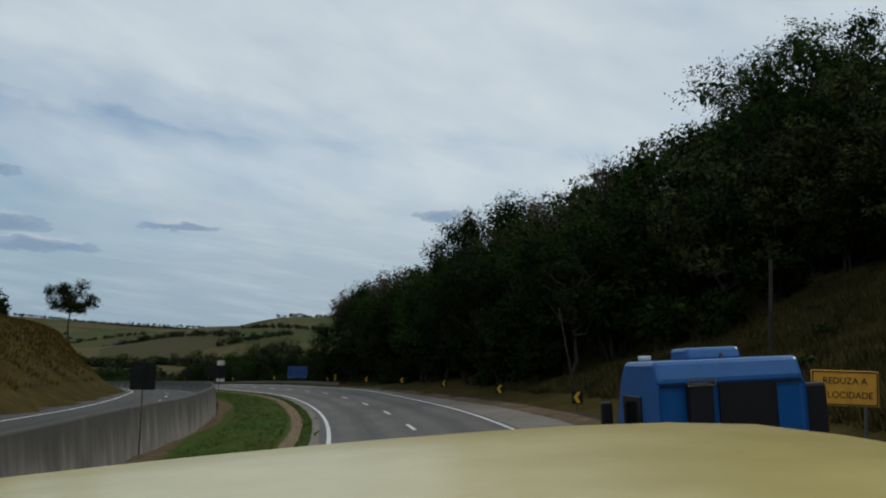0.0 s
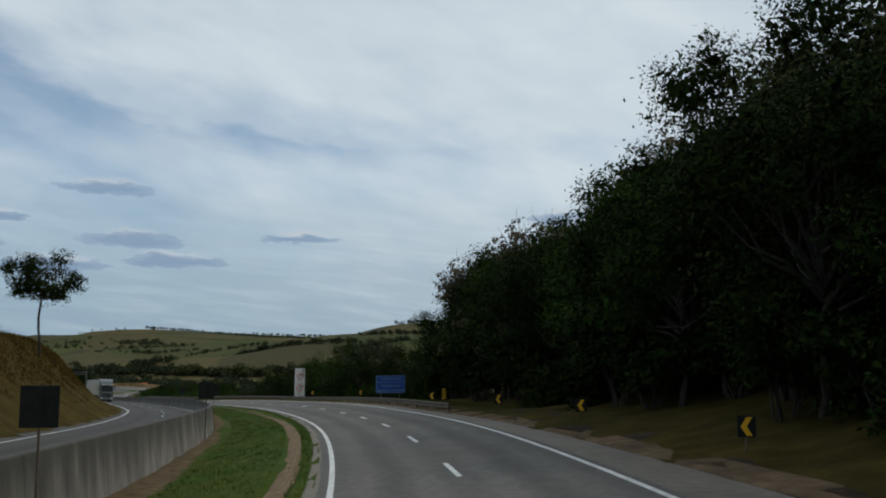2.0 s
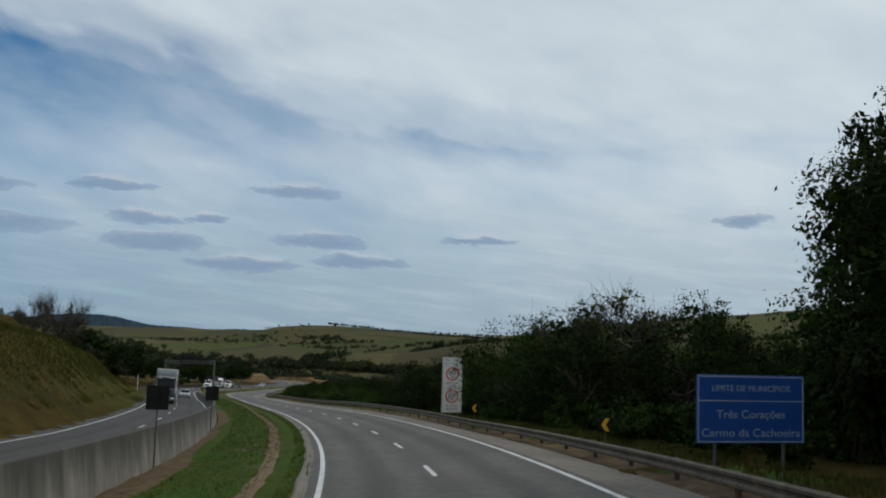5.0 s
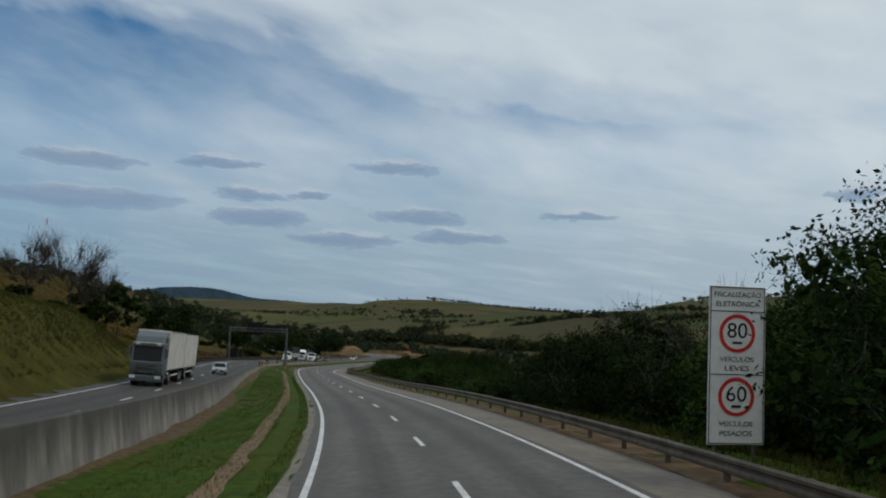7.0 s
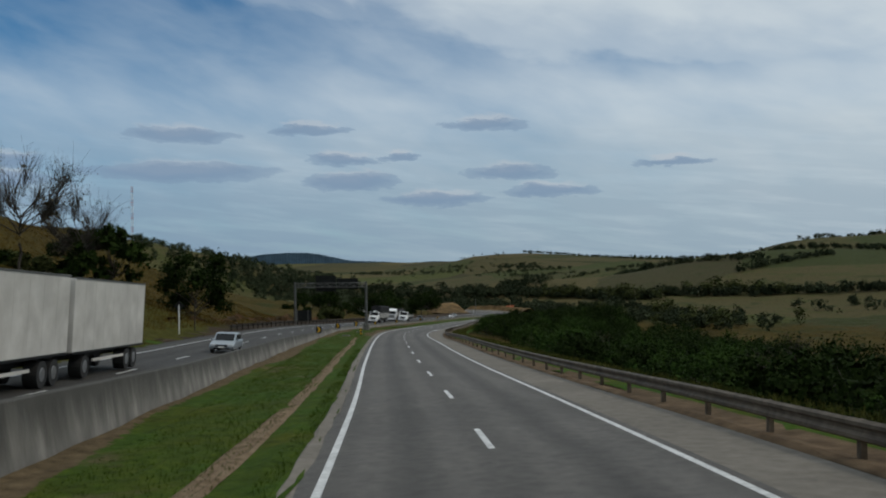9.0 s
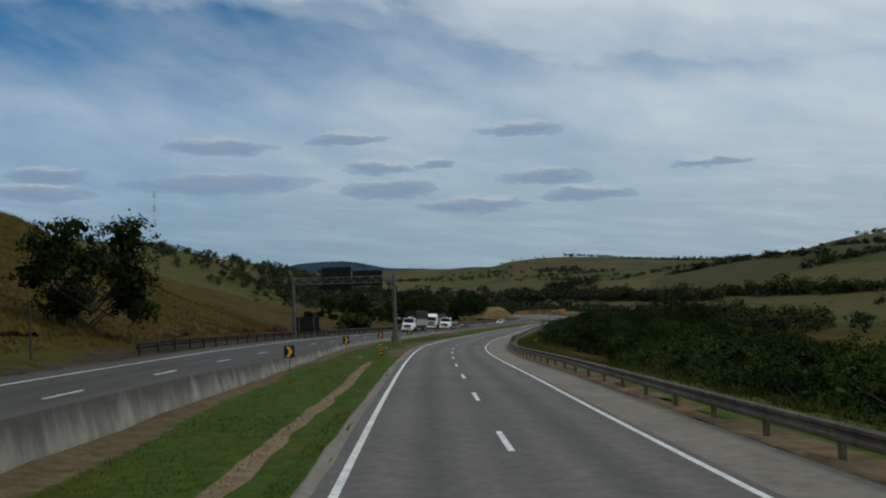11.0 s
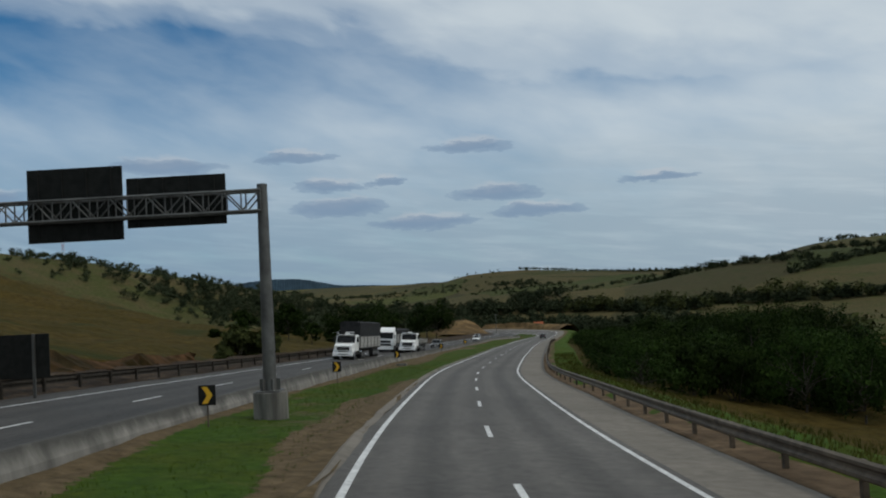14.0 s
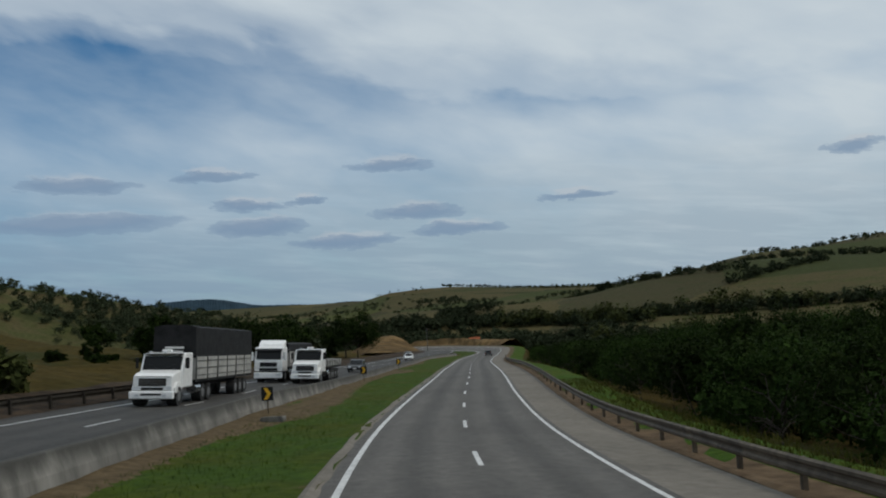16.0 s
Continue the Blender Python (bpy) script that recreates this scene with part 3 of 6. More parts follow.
def axis_steps(lo, hi, fine, reach):
    a = list(np.arange(lo, hi, fine))
    step = fine
    while a[-1] < reach:
        step *= 1.09
        a.append(a[-1] + step)
    step = fine
    while a[0] > -reach:
        step *= 1.09
        a.insert(0, a[0] - step)
    return np.array(a)


def build_ground():
    ax, ay = axis_steps(-480, 160, 3.0, 4700), axis_steps(-70, 720, 3.0, 4700)
    gx, gy = np.meshgrid(ax, ay)
    z = land(gx.ravel(), gy.ravel())
    nx, ny = len(ax), len(ay)
    i = (np.arange(ny - 1)[:, None] * nx + np.arange(nx - 1)[None, :]).ravel()
    ob = mesh_object("ground", np.stack([gx.ravel(), gy.ravel(), z], 1), np.stack([i, i + 1, i + nx + 1, i + nx], 1).tolist(), pasture, smooth=True)
    tagged(ob, "dry yellow-green pasture rolling over hills to the horizon", "ground", kind="structure")


build_ground()


def build_far_ridge():
    """The wooded ridge at the end of the valley, some four kilometres off; its blue is distance haze put into the base
    colour.
    """
    rng = np.random.RandomState(3)
    west = np.radians(np.arange(30.0, 62.0, 0.05))
    deg = np.degrees(west)
    top = -17 + 51 * np.exp(-0.5 * ((deg - 46.9) / 2.1) ** 2) + 24 * np.exp(-0.5 * ((deg - 52.5) / 2.5) ** 2) + 2.5 * np.sin(deg * 1.7) + np.cumsum(rng.normal(0, 0.25, len(west))) * 0.3
    v = []
    for d, k in zip((0.0, 90.0, 200.0, 320.0), (0.0, 0.55, 1.0, 0.4)):
        r = 4150 + d
        z = -120 + (top + 120) * k + rng.normal(0, 1.1, len(west)) * (k > 0)
        v.append(np.stack([-80 - r * np.sin(west), 180 + r * np.cos(west), z], 1))
    n = len(west)
    q = np.array([(i * n + j, i * n + j + 1, (i + 1) * n + j + 1, (i + 1) * n + j) for i in range(3) for j in range(n - 1)])
    blue = material("far_ridge_haze_blue", shades((0.030, 0.052, 0.072), 0.75, 1.2), 0.02, 6, 0.95, spec=0.05, coords="World")
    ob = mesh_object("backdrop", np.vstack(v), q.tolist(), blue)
    tagged(ob, "wooded ridge at the far end of the valley, coloured haze-blue", "hill", kind="structure")


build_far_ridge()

# ---- carriageways ----
S_END = 800
def lay_road(name, profile, first, lane, mat, label):
    """A carriageway that carries the count of lanes from its first line as an attribute."""
    ob = sweep(name, profile, -58, S_END, 3, mat)
    at = ob.data.attributes.new("lane", "FLOAT", "POINT")
    at.data.foreach_set("value", np.tile([10 + (lat - first) / lane for lat, dz in profile], len(ob.data.vertices) // len(profile)))
    tagged(ob, label, "road", kind="structure")


lay_road("road", [(-2.1, 0), (2.0, 0.02), (5.9, 0)], -1.6, 3.6, road_asphalt, "grey worn asphalt carriageway with two lanes")
tagged(sweep("road_shoulder", lambda s: [(5.9, -0.004), (edge_of(s), -fall_of(s))], -58, S_END, 3, shoulder_mat), "pale brown-grey paved shoulder beside the lanes", "road shoulder", kind="structure")
lay_road("road_opposite", [(-18.9, -0.02), (-13.2, 0.02), (-9.2, 0)], -16.8, 3.6, road_asphalt_dark, "dark grey asphalt carriageway for oncoming traffic")


def strip(name, lat, width, s0, s1, dz, label):
    return tagged(sweep(name, [(lat - width / 2, dz), (lat + width / 2, dz)], s0, s1, 3, road_paint), label, "road marking", kind="structure")


strip("edge_line_median", -1.6, 0.18, -58, S_END, 0.006, "white edge line along the median")
strip("edge_line_shoulder", 5.6, 0.16, -58, S_END, 0.006, "white edge line along the shoulder")
strip("edge_line_outer", -16.9, 0.16, -58, S_END, 0.006, "white outer edge line of the opposite carriageway")
strip("edge_line_inner", -9.8, 0.16, -58, S_END, 0.006, "white inner edge line of the opposite carriageway")


def dashes(name, lat, period, length, s0, s1, phase, width, label):
    verts, faces = [], []
    s = s0 + phase
    while s < s1:
        b = len(verts)
        for k in range(3):
            verts += [road_at(s + length * k / 2, lat - width / 2, 0.026), road_at(s + length * k / 2, lat + width / 2, 0.026)]
        faces += [(b, b + 2, b + 3, b + 1), (b + 2, b + 4, b + 5, b + 3)]
        s += period
    tagged(mesh_object(name, verts, faces, road_paint), label, "road marking", kind="structure")


dashes("lane_line", 2.0, 12.62, 3.6, -48.4, S_END, -1.8, 0.16, "broken white line between the lanes")
dashes("lane_line_opposite", -13.2, 12.62, 3.6, -55, S_END, 3, 0.15, "broken white line of the opposite carriageway")

# median: grass strip with a worn wheel rut, and earth at the foot of the wall
MEDIAN = np.array((-8.6, -8.2, -7.8, -7.4, -7.0, -6.5, -6.0, -5.5, -5.0, -4.6, -4.2, -3.8, -3.4, -3.0, -2.7, -2.4, -2.1))


def median_profile(s):
    bank = float(np.interp(s, (385, 410, 440, 462, 480, 560, 640), (0.0, -0.15, -0.12, 0.08, 0.32, 0.28, 0.0)))
    return [(lat, 0.02 + 0.12 * max(0.0, (-7.4 - lat) / 1.2) + bank * min(1.0, max(0.0, (-2.6 - lat) / 4.5)) - 0.06 * (abs(lat - rut_of(s)) < 0.3 and s < 346)) for lat in MEDIAN]


def bare_ground(s, lat):
    """How bare the median is: earth under the wall, gravel spilt beside the lanes, scars on the bank farther on."""
    foot = np.clip((-7.55 + 0.35 * np.sin(s / 11.0) + 0.2 * np.sin(s / 4.1) - lat) / 0.5, 0, 1)
    k = np.clip((s - 334) / 20, 0, 1) * np.clip((428 - s) / 20, 0, 1)
    spill = k * np.clip((lat + 2.6 + 1.7 * k + 0.4 * np.sin(s / 6.0) + 0.3 * np.sin(s / 2.7)) / 0.5, 0, 1)
    a = 0.5 + 0.5 * np.sin(s / 8.0 + 1.3 * np.sin(s / 17.0))
    scar = np.clip((s - 424) / 12, 0, 1) * np.clip((540 - s) / 20, 0, 1) * 0.8 * np.clip((-7.0 + 2.2 * a - lat) / 1.0, 0, 1) * np.clip((lat + 8.4) / 0.6, 0.3, 1)
    return np.maximum(np.maximum(foot, spill), scar)


median = sweep("median_grass", median_profile, -58, S_END, 2, median_turf, wobble=0.05)
_s = np.repeat(np.arange(-58, S_END + 1, 2.0), len(MEDIAN))
median.data.attributes.new("bare", "FLOAT", "POINT").data.foreach_set("value", bare_ground(_s, np.tile(MEDIAN, len(_s) // len(MEDIAN))))
tagged(median, "green mown grass strip with bare brown earth along the wall", "grass strip", kind="structure")

# wall between the carriageways, its joints every six metres
def wall_profile(s):
    foot = float(np.interp(s, CHAIN, BANK)) * -8.8
    inner = float(cross_fall(s, -9.3))
    top = foot + float(np.interp(s, WALL_S, WALL_H)) + 0.03 * math.sin(s / 9.0)
    fix = lambda lat, z: (lat, z - float(cross_fall(s, lat)))
    return [fix(-9.32, inner - 0.5), fix(-9.16, top - 0.04), fix(-9.12, top), fix(-8.96, top), fix(-8.92, top - 0.05), fix(-8.74, foot + 0.25), fix(-8.62, foot - 0.5)]


wall = sweep("wall_median", wall_profile, -58, 700, 2, wall_concrete, closed=True)
drip = wall.data.attributes.new("from_top", "FLOAT", "POINT")
drip.data.foreach_set("value", np.tile((1.0, 0.06, 0.0, 0.0, 0.06, 0.8, 1.0), len(wall.data.vertices) // 7))
tagged(wall, "stained grey concrete wall between the carriageways", "concrete wall", kind="structure")
tagged(sweep("wheel_rut", lambda s: [(rut_of(s) - 0.36, -0.02), (rut_of(s) - 0.2, 0.030), (rut_of(s) - 0.08, 0.022), (rut_of(s), 0.040), (rut_of(s) + 0.1, 0.022), (rut_of(s) + 0.2, 0.030), (rut_of(s) + 0.34, -0.02)], -20, 336, 2, dirt_track, wobble=0.03),
       "worn pale wheel rut through the grass", "rut", kind="structure")
tagged(sweep("median_edge", [(-2.36, 0.03), (-2.28, 0.06), (-2.0, 0.012)], -58, S_END, 2, shoulder_mat, wobble=0.03), "gritty grey edge of the asphalt along the median", "road edge", kind="structure")

tagged(sweep("ditch_edge", lambda s: [(edge_of(s), -fall_of(s)), (edge_of(s) + 0.25, 0.05 - fall_of(s)), (edge_of(s) + 0.6, 0.03 - fall_of(s)), (edge_of(s) + 1.3, 0.06 - fall_of(s)), (edge_of(s) + 1.7, -0.12 - fall_of(s))], -58, S_END, 2, red_earth, wobble=0.03), "brown earth edge beside the paved shoulder", "road edge", kind="structure")
tagged(sweep("verge_earth", lambda s: [(edge_of(s) + 0.7, -fall_of(s)), (10.2, 0.08 - fall_of(s)), (11.5, 0.0), (12.8, -0.3)], -58, 108, 2, dark_earth, wobble=0.08), "dark strip of ground below the forest slope", "earth", kind="structure")
tagged(sweep("verge_grass", lambda s: [(edge_of(s) + 0.7, -fall_of(s)), (10.2, 0.08 - fall_of(s)), (11.5, 0.0 - fall_of(s)), (12.8, -0.3)], 108, S_END, 2, grass_green, wobble=0.08), "green grass verge beside the shoulder", "grass strip", kind="structure")
def swell(s):
    """Rise and fall of the inner bank along the road."""
    return max(0.04, min(1.0, (s - 676) / 40.0)) * max(0.04, min(1.0, (S_END - 20 - s) / 30.0))


tagged(sweep("earth_bank", lambda s: [(9.4, 0.0), (11.0, 0.9 + 0.5 * math.sin(s / 7.0)), (13.0, 2.2 + 0.6 * math.sin(s / 11.0)), (16.0, 2.0), (20.0, -2.5)], 728, S_END, 3, ochre_earth, wobble=0.25),
       "bare ochre earth bank outside the far bend", "earth bank", kind="structure")
tagged(sweep("earth_bank", lambda s: [(-20.2, -0.1), (-21.5, 0.3), (-23.5, (1.9 + 0.3 * math.sin(s / 5.0)) * swell(s)), (-26.5, (4.2 + 0.4 * math.sin(s / 8.0)) * swell(s)), (-30.0, (5.6 + 0.4 * math.sin(s / 11.0)) * swell(s)), (-36.0, 5.4 * swell(s) - 0.3), (-44.0, -2.5)], 676, S_END - 20, 3, ochre_earth, wobble=0.25),
       "bare ochre earth bank inside the far bend", "earth bank", kind="structure")
tagged(sweep("verge_opposite", [(-22.5, 0.5), (-20.5, 0.22), (-19.3, 0.04), (-18.8, -0.03)], -58, 296, 2, grass_green, wobble=0.08), "green grass verge of the opposite carriageway", "grass strip", kind="structure")
tagged(sweep("earth_opposite", [(-23.5, 0.55), (-21.5, 0.30), (-19.6, 0.06), (-18.8, -0.03)], 296, S_END, 2, dark_earth, wobble=0.10), "dark bare earth beside the opposite carriageway", "earth", kind="structure")

tagged(sweep("earth_cut", lambda s: [(-25.2 - 0.8 * math.sin(s / 9.0), 1.05 + 0.35 * math.sin(s / 6.3) + 0.25 * math.sin(s / 2.3)), (-24.5 + 0.3 * math.sin(s / 3.1), 0.85 + 0.35 * math.sin(s / 5.1) + 0.2 * math.sin(s / 1.9)), (-23.9, 0.42 + 0.2 * math.sin(s / 4.2)), (-23.2, 0.36)], 318, 432, 1, red_soil, wobble=0.22),
       "crumbling red earth cut at the foot of the hill", "earth bank", kind="structure")

# ---- builders ----
def thing(name, m, label, category, group=""):
    """An empty at the base of a thing, which holds its parts."""
    ob = new(name)
    ob.empty_display_size = 0.2
    ob.matrix_world = m
    return tagged(ob, label, category, group)


def part(name, bm, mat, parent, label="", smooth=False):
    me = bpy.data.meshes.new(name)
    bmesh.ops.recalc_face_normals(bm, faces=bm.faces[:])
    bm.to_mesh(me)
    bm.free()
    me.materials.append(mat)
    if smooth:
        me.polygons.foreach_set("use_smooth", [True] * len(me.polygons))
    ob = new(name, me)
    ob.parent = parent
    return tagged(ob, label) if label else ob


def box(c, size, bevel=0.0, bm=None, turn=None):
    bm = bm or bmesh.new()
    m = Matrix.Translation(c) @ (turn or Matrix.Identity(4)) @ Matrix.Diagonal((*size, 1))
    r = bmesh.ops.create_cube(bm, size=1, matrix=m)
    if bevel:
        edges = list({e for v in r["verts"] for e in v.link_edges})
        bmesh.ops.bevel(bm, geom=edges, offset=bevel, segments=2, affect="EDGES", profile=0.5)
    return bm


def rod(a, b, r, bm=None, n=10, r2=None):
    bm = bm or bmesh.new()
    a, b = Vector(a), Vector(b)
    m = Matrix.Translation((a + b) / 2) @ (b - a).to_track_quat("Z", "Y").to_matrix().to_4x4()
    bmesh.ops.create_cone(bm, cap_ends=True, segments=n, radius1=r, radius2=r if r2 is None else r2, depth=(b - a).length, matrix=m)
    return bm


def extrude_side(outline, x0, x1, bevel=0.0, bm=None):
    """A body from a side outline of (y, z), between x0 and x1."""
    bm = bm or bmesh.new()
    lo = [bm.verts.new((x0, y, z)) for y, z in outline]
    hi = [bm.verts.new((x1, y, z)) for y, z in outline]
    n = len(outline)
    faces = [bm.faces.new(lo), bm.faces.new(list(reversed(hi)))]
    for i in range(n):
        j = (i + 1) % n
        faces.append(bm.faces.new((lo[i], hi[i], hi[j], lo[j])))
    if bevel:
        bmesh.ops.bevel(bm, geom=list({e for f in faces for e in f.edges}), offset=bevel, segments=2, affect="EDGES", profile=0.5)
    return bm


def lettering(text, size, mat, parent, x, z, y=-0.03, name="lettering", width=None):
    cu = bpy.data.curves.new(name, "FONT")
    cu.body, cu.size, cu.align_x, cu.align_y, cu.extrude = text, size, "CENTER", "CENTER", 0.002
    tmp = bpy.data.objects.new(name, cu)
    scene.collection.objects.link(tmp)
    bpy.context.view_layer.update()
    me = bpy.data.meshes.new_from_object(tmp)
    bpy.data.objects.remove(tmp)
    me.materials.clear()
    me.materials.append(mat)
    ob = new(name, me)
    ob.parent = parent
    xs = [v.co.x for v in me.vertices]
    k = width / (max(xs) - min(xs)) if width and xs else 1.0
    ob.matrix_basis = pose(x, y, z, 90, 0, 0) @ Matrix.Diagonal((k, 1, 1, 1))
    return ob


def plain(name, c, rough=0.5, metal=0.0, spec=0.5):
    return material(name, shades(c, 0.9, 1.08), 4.0, 4, rough, metal, spec=spec)


rubber = plain("rubber", (0.018, 0.018, 0.018), 0.85)
chrome = plain("chrome", (0.55, 0.55, 0.55), 0.25, 1.0)
rim_metal = plain("rim_metal", (0.32, 0.32, 0.32), 0.4, 0.8)
dark_plastic = plain("dark_plastic", (0.012, 0.012, 0.013), 0.55, 0.0, 0.25)
glass_dark = plain("dark_glass", (0.006, 0.007, 0.008), 0.12, 0.0, 0.22)
paint_white = plain("white_paint", (0.87, 0.87, 0.86), 0.25)
paint_silver = plain("silver_paint", (0.33, 0.37, 0.40), 0.3, 0.4)
paint_blue = plain("blue_paint", (0.006, 0.095, 0.30), 0.28)
paint_black = plain("black_paint", (0.02, 0.02, 0.022), 0.3)
paint_grey = plain("grey_paint", (0.115, 0.135, 0.14), 0.3, 0.4)
paint_red = plain("red_paint", (0.35, 0.03, 0.02), 0.4)
yellow_paint = material("yellow_paint", ((0.35, (0.50, 0.40, 0.13)), (0.65, (0.66, 0.55, 0.22))), 1.5, 6, 0.22, coarse=((0.35, 0.85), (0.65, 1.05)), coarse_scale=0.6)
box_white = material("box_panel", ((0.3, (0.50, 0.48, 0.44)), (0.7, (0.62, 0.60, 0.56))), 1.0, 5, 0.5, coarse=((0.35, 0.85), (0.65, 1.05)), coarse_scale=0.5)
tarp = material("tarpaulin", ((0.3, (0.010, 0.010, 0.011)), (0.7, (0.026, 0.026, 0.027))), 1.5, 6, 0.75, spec=0.2, bump=0.5, bump_scale=3)
wood_side = material("grey_side_boards", ((0.3, (0.34, 0.33, 0.31)), (0.7, (0.52, 0.51, 0.48))), 1.5, 6, 0.7, coarse=((0.35, 0.75), (0.65, 1.05)), coarse_scale=0.8)
lamp_glass = plain("lamp_glass", (0.62, 0.64, 0.66), 0.15)


def wheel(parent, x, y, r, width, side):
    """A tyre with its rim; x is the outer face."""
    w = part("wheel", rod((x - side * width, y, r), (x, y, r), r, n=20), rubber, parent)
    part("rim", rod((x - side * 0.03, y, r), (x + side * 0.012, y, r), r * 0.6, n=14, r2=r * 0.5), rim_metal, w, "bare metal rim")
    return w


# ---- plants ----
def leaf_cloud(clumps, count, size, seed, flat=0.85):
    """Leaves as small kite-shaped quads: most sit in sprays round the skin of the clumps (centre, radius), with gaps between; a few larger ones fill the inside."""
    rng = np.random.RandomState(seed)
    c = np.array([k[0] for k in clumps])
    r = np.array([k[1] for k in clumps])
    share = r ** 2 / (r ** 2).sum()
    inner = count // 9
    outer = count - inner
    sprays = max(outer // 26, min(outer // 3, 60))
    home = rng.choice(len(clumps), sprays, p=share)
    d = rng.normal(size=(sprays, 3)) + np.array((0, 0, 0.25))
    d /= np.linalg.norm(d, axis=1)[:, None]
    hub = c[home] + d * (r[home] * (0.62 + 0.46 * rng.rand(sprays)))[:, None] * np.array((1, 1, flat))
    pick = rng.randint(0, sprays, outer)
    wide = (r[home] * (0.13 + 0.10 * rng.rand(sprays)))[pick]
    p = hub[pick] + rng.normal(size=(outer, 3)) * wide[:, None] * np.array((1, 1, 0.62))
    core = rng.choice(len(clumps), inner, p=share)
    e = rng.normal(size=(inner, 3))
    e /= np.linalg.norm(e, axis=1)[:, None]
    p = np.vstack([p, c[core] + e * (r[core] * 0.68 * rng.rand(inner) ** 0.5)[:, None] * np.array((1, 1, flat))])
    out = np.vstack([d[pick], e])
    n = out + 0.9 * rng.normal(size=(count, 3)) + np.array((0, 0, 0.5))
    n /= np.linalg.norm(n, axis=1)[:, None]
    t = np.cross(n, rng.normal(size=(count, 3)))
    t /= np.linalg.norm(t, axis=1)[:, None]
    b = np.cross(n, t)
    s = (size * (0.5 + 0.8 * rng.rand(count)) * np.where(np.arange(count) < outer, 1.0, 2.4))[:, None]
    v = np.stack([p - t * s, p + b * s * 0.5, p + t * s, p - b * s * 0.5 - n * s * 0.15], 1).reshape(-1, 3)
    return v, np.arange(4 * count).reshape(-1, 4)


def quick_mesh(name, verts, quads, mat):
    me = bpy.data.meshes.new(name)
    me.vertices.add(len(verts))
    me.vertices.foreach_set("co", np.asarray(verts, float).ravel())
    q = np.asarray(quads, int)
    me.loops.add(q.size)
    me.loops.foreach_set("vertex_index", q.ravel())
    me.polygons.add(len(q))
    me.polygons.foreach_set("loop_start", np.arange(0, q.size, q.shape[1]))
    me.polygons.foreach_set("loop_total", np.full(len(q), q.shape[1]))
    me.materials.append(mat)
    me.update(calc_edges=True)
    return me


def limb(bm, a, b, r0, r1, rng, segs=3, bend=0.12):
    """A crooked tapering limb; gives back its end."""
    a, b = Vector(a), Vector(b)
    p = a
    for i in range(segs):
        q = a.lerp(b, (i + 1) / segs)
        if i < segs - 1:
            q += Vector(rng.normal(0, bend * (b - a).length / segs, 3))
        rod(p, q, r0 + (r1 - r0) * i / segs, bm, 6, r0 + (r1 - r0) * (i + 1) / segs)
        p = q
    return p


def tree(name, h, crown_r, crown_lo, leaves, leaf_size, leaf_mat, seed, label, clumps=12, trunk_r=0.2, spread=1.0, group="", category="tree", bare=0.0):
    """A tapered trunk that forks into limbs, and a crown of leaf clumps round their ends. bare: the share of twigs without leaves."""
    rng = np.random.RandomState(seed)
    root = thing(name, pose(0, 0, 0), label, category, group)
    bm = bmesh.new()
    fork = Vector((rng.normal(0, 0.15), rng.normal(0, 0.15), h * crown_lo))
    limb(bm, (0, 0, -0.4), fork, trunk_r, trunk_r * 0.7, rng, 4, 0.1)
    balls = []
    for i in range(clumps):
        a = 2 * math.pi * (i * 0.618 + rng.rand() * 0.2)
        f = rng.rand()
        z = h * (crown_lo + (1 - crown_lo) * (0.15 + 0.8 * f))
        rr = crown_r * spread * (0.30 + 0.65 * math.sqrt(max(0.0, 1 - (2 * f - 0.9) ** 2))) * (0.7 + 0.5 * rng.rand())
        end = Vector((rr * math.cos(a), rr * math.sin(a), z))
        tip = limb(bm, fork.lerp(Vector((0, 0, h * 0.8)), 0.5 * f), end, trunk_r * 0.42, trunk_r * 0.1, rng, 3, 0.25)
        balls.append((tuple(tip), crown_r * (0.32 + 0.22 * rng.rand())))
        if bare:
            for _ in range(int(10 * bare)):
                q = tip + Vector(rng.normal(0, crown_r * 0.22, 3)) + Vector((0, 0, crown_r * 0.25))
                limb(bm, end.lerp(fork, 0.35 * rng.rand()), q, trunk_r * 0.13, trunk_r * 0.03, rng, 2, 0.2)
    part("trunk", bm, bark, root)
    if leaves:
        v, q = leaf_cloud(balls, leaves, leaf_size, seed + 7)
        crown = new("crown", quick_mesh("crown", v, q, leaf_mat))
        crown.parent = root
    return root


def shrub(name, r, h, leaves, leaf_size, leaf_mat, seed, label, group=""):
    """A low bush: stems from the ground and a lumpy mass of leaves."""
    rng = np.random.RandomState(seed)
    root = thing(name, pose(0, 0, 0), label, "bush", group)
    bm = bmesh.new()
    balls = []
    for i in range(8):
        a = 2.4 * i + rng.rand()
        f = 0.25 + 0.75 * rng.rand()
        p = Vector((r * 0.65 * f * math.cos(a), r * 0.65 * f * math.sin(a), h * (0.25 + 0.6 * rng.rand())))
        limb(bm, (0.1 * math.cos(a), 0.1 * math.sin(a), -0.3), p, 0.06, 0.015, rng, 3, 0.2)
        balls.append((tuple(p), r * (0.32 + 0.2 * rng.rand())))
    part("woody_base", bm, bark, root)
    v, q = leaf_cloud(balls, leaves, leaf_size, seed + 3)
    v[:, 2] = np.maximum(v[:, 2], -0.1)
    foliage = new("foliage", quick_mesh("foliage", v, q, leaf_mat))
    foliage.parent = root
    return root


def plant_at(x, y, scale, turn, sink=0.15, up=1.0):
    z = float(land(x, y)[0]) - sink
    return pose(x, y, z, 0, 0, turn) @ Matrix.Diagonal((scale, scale, scale * up, 1))


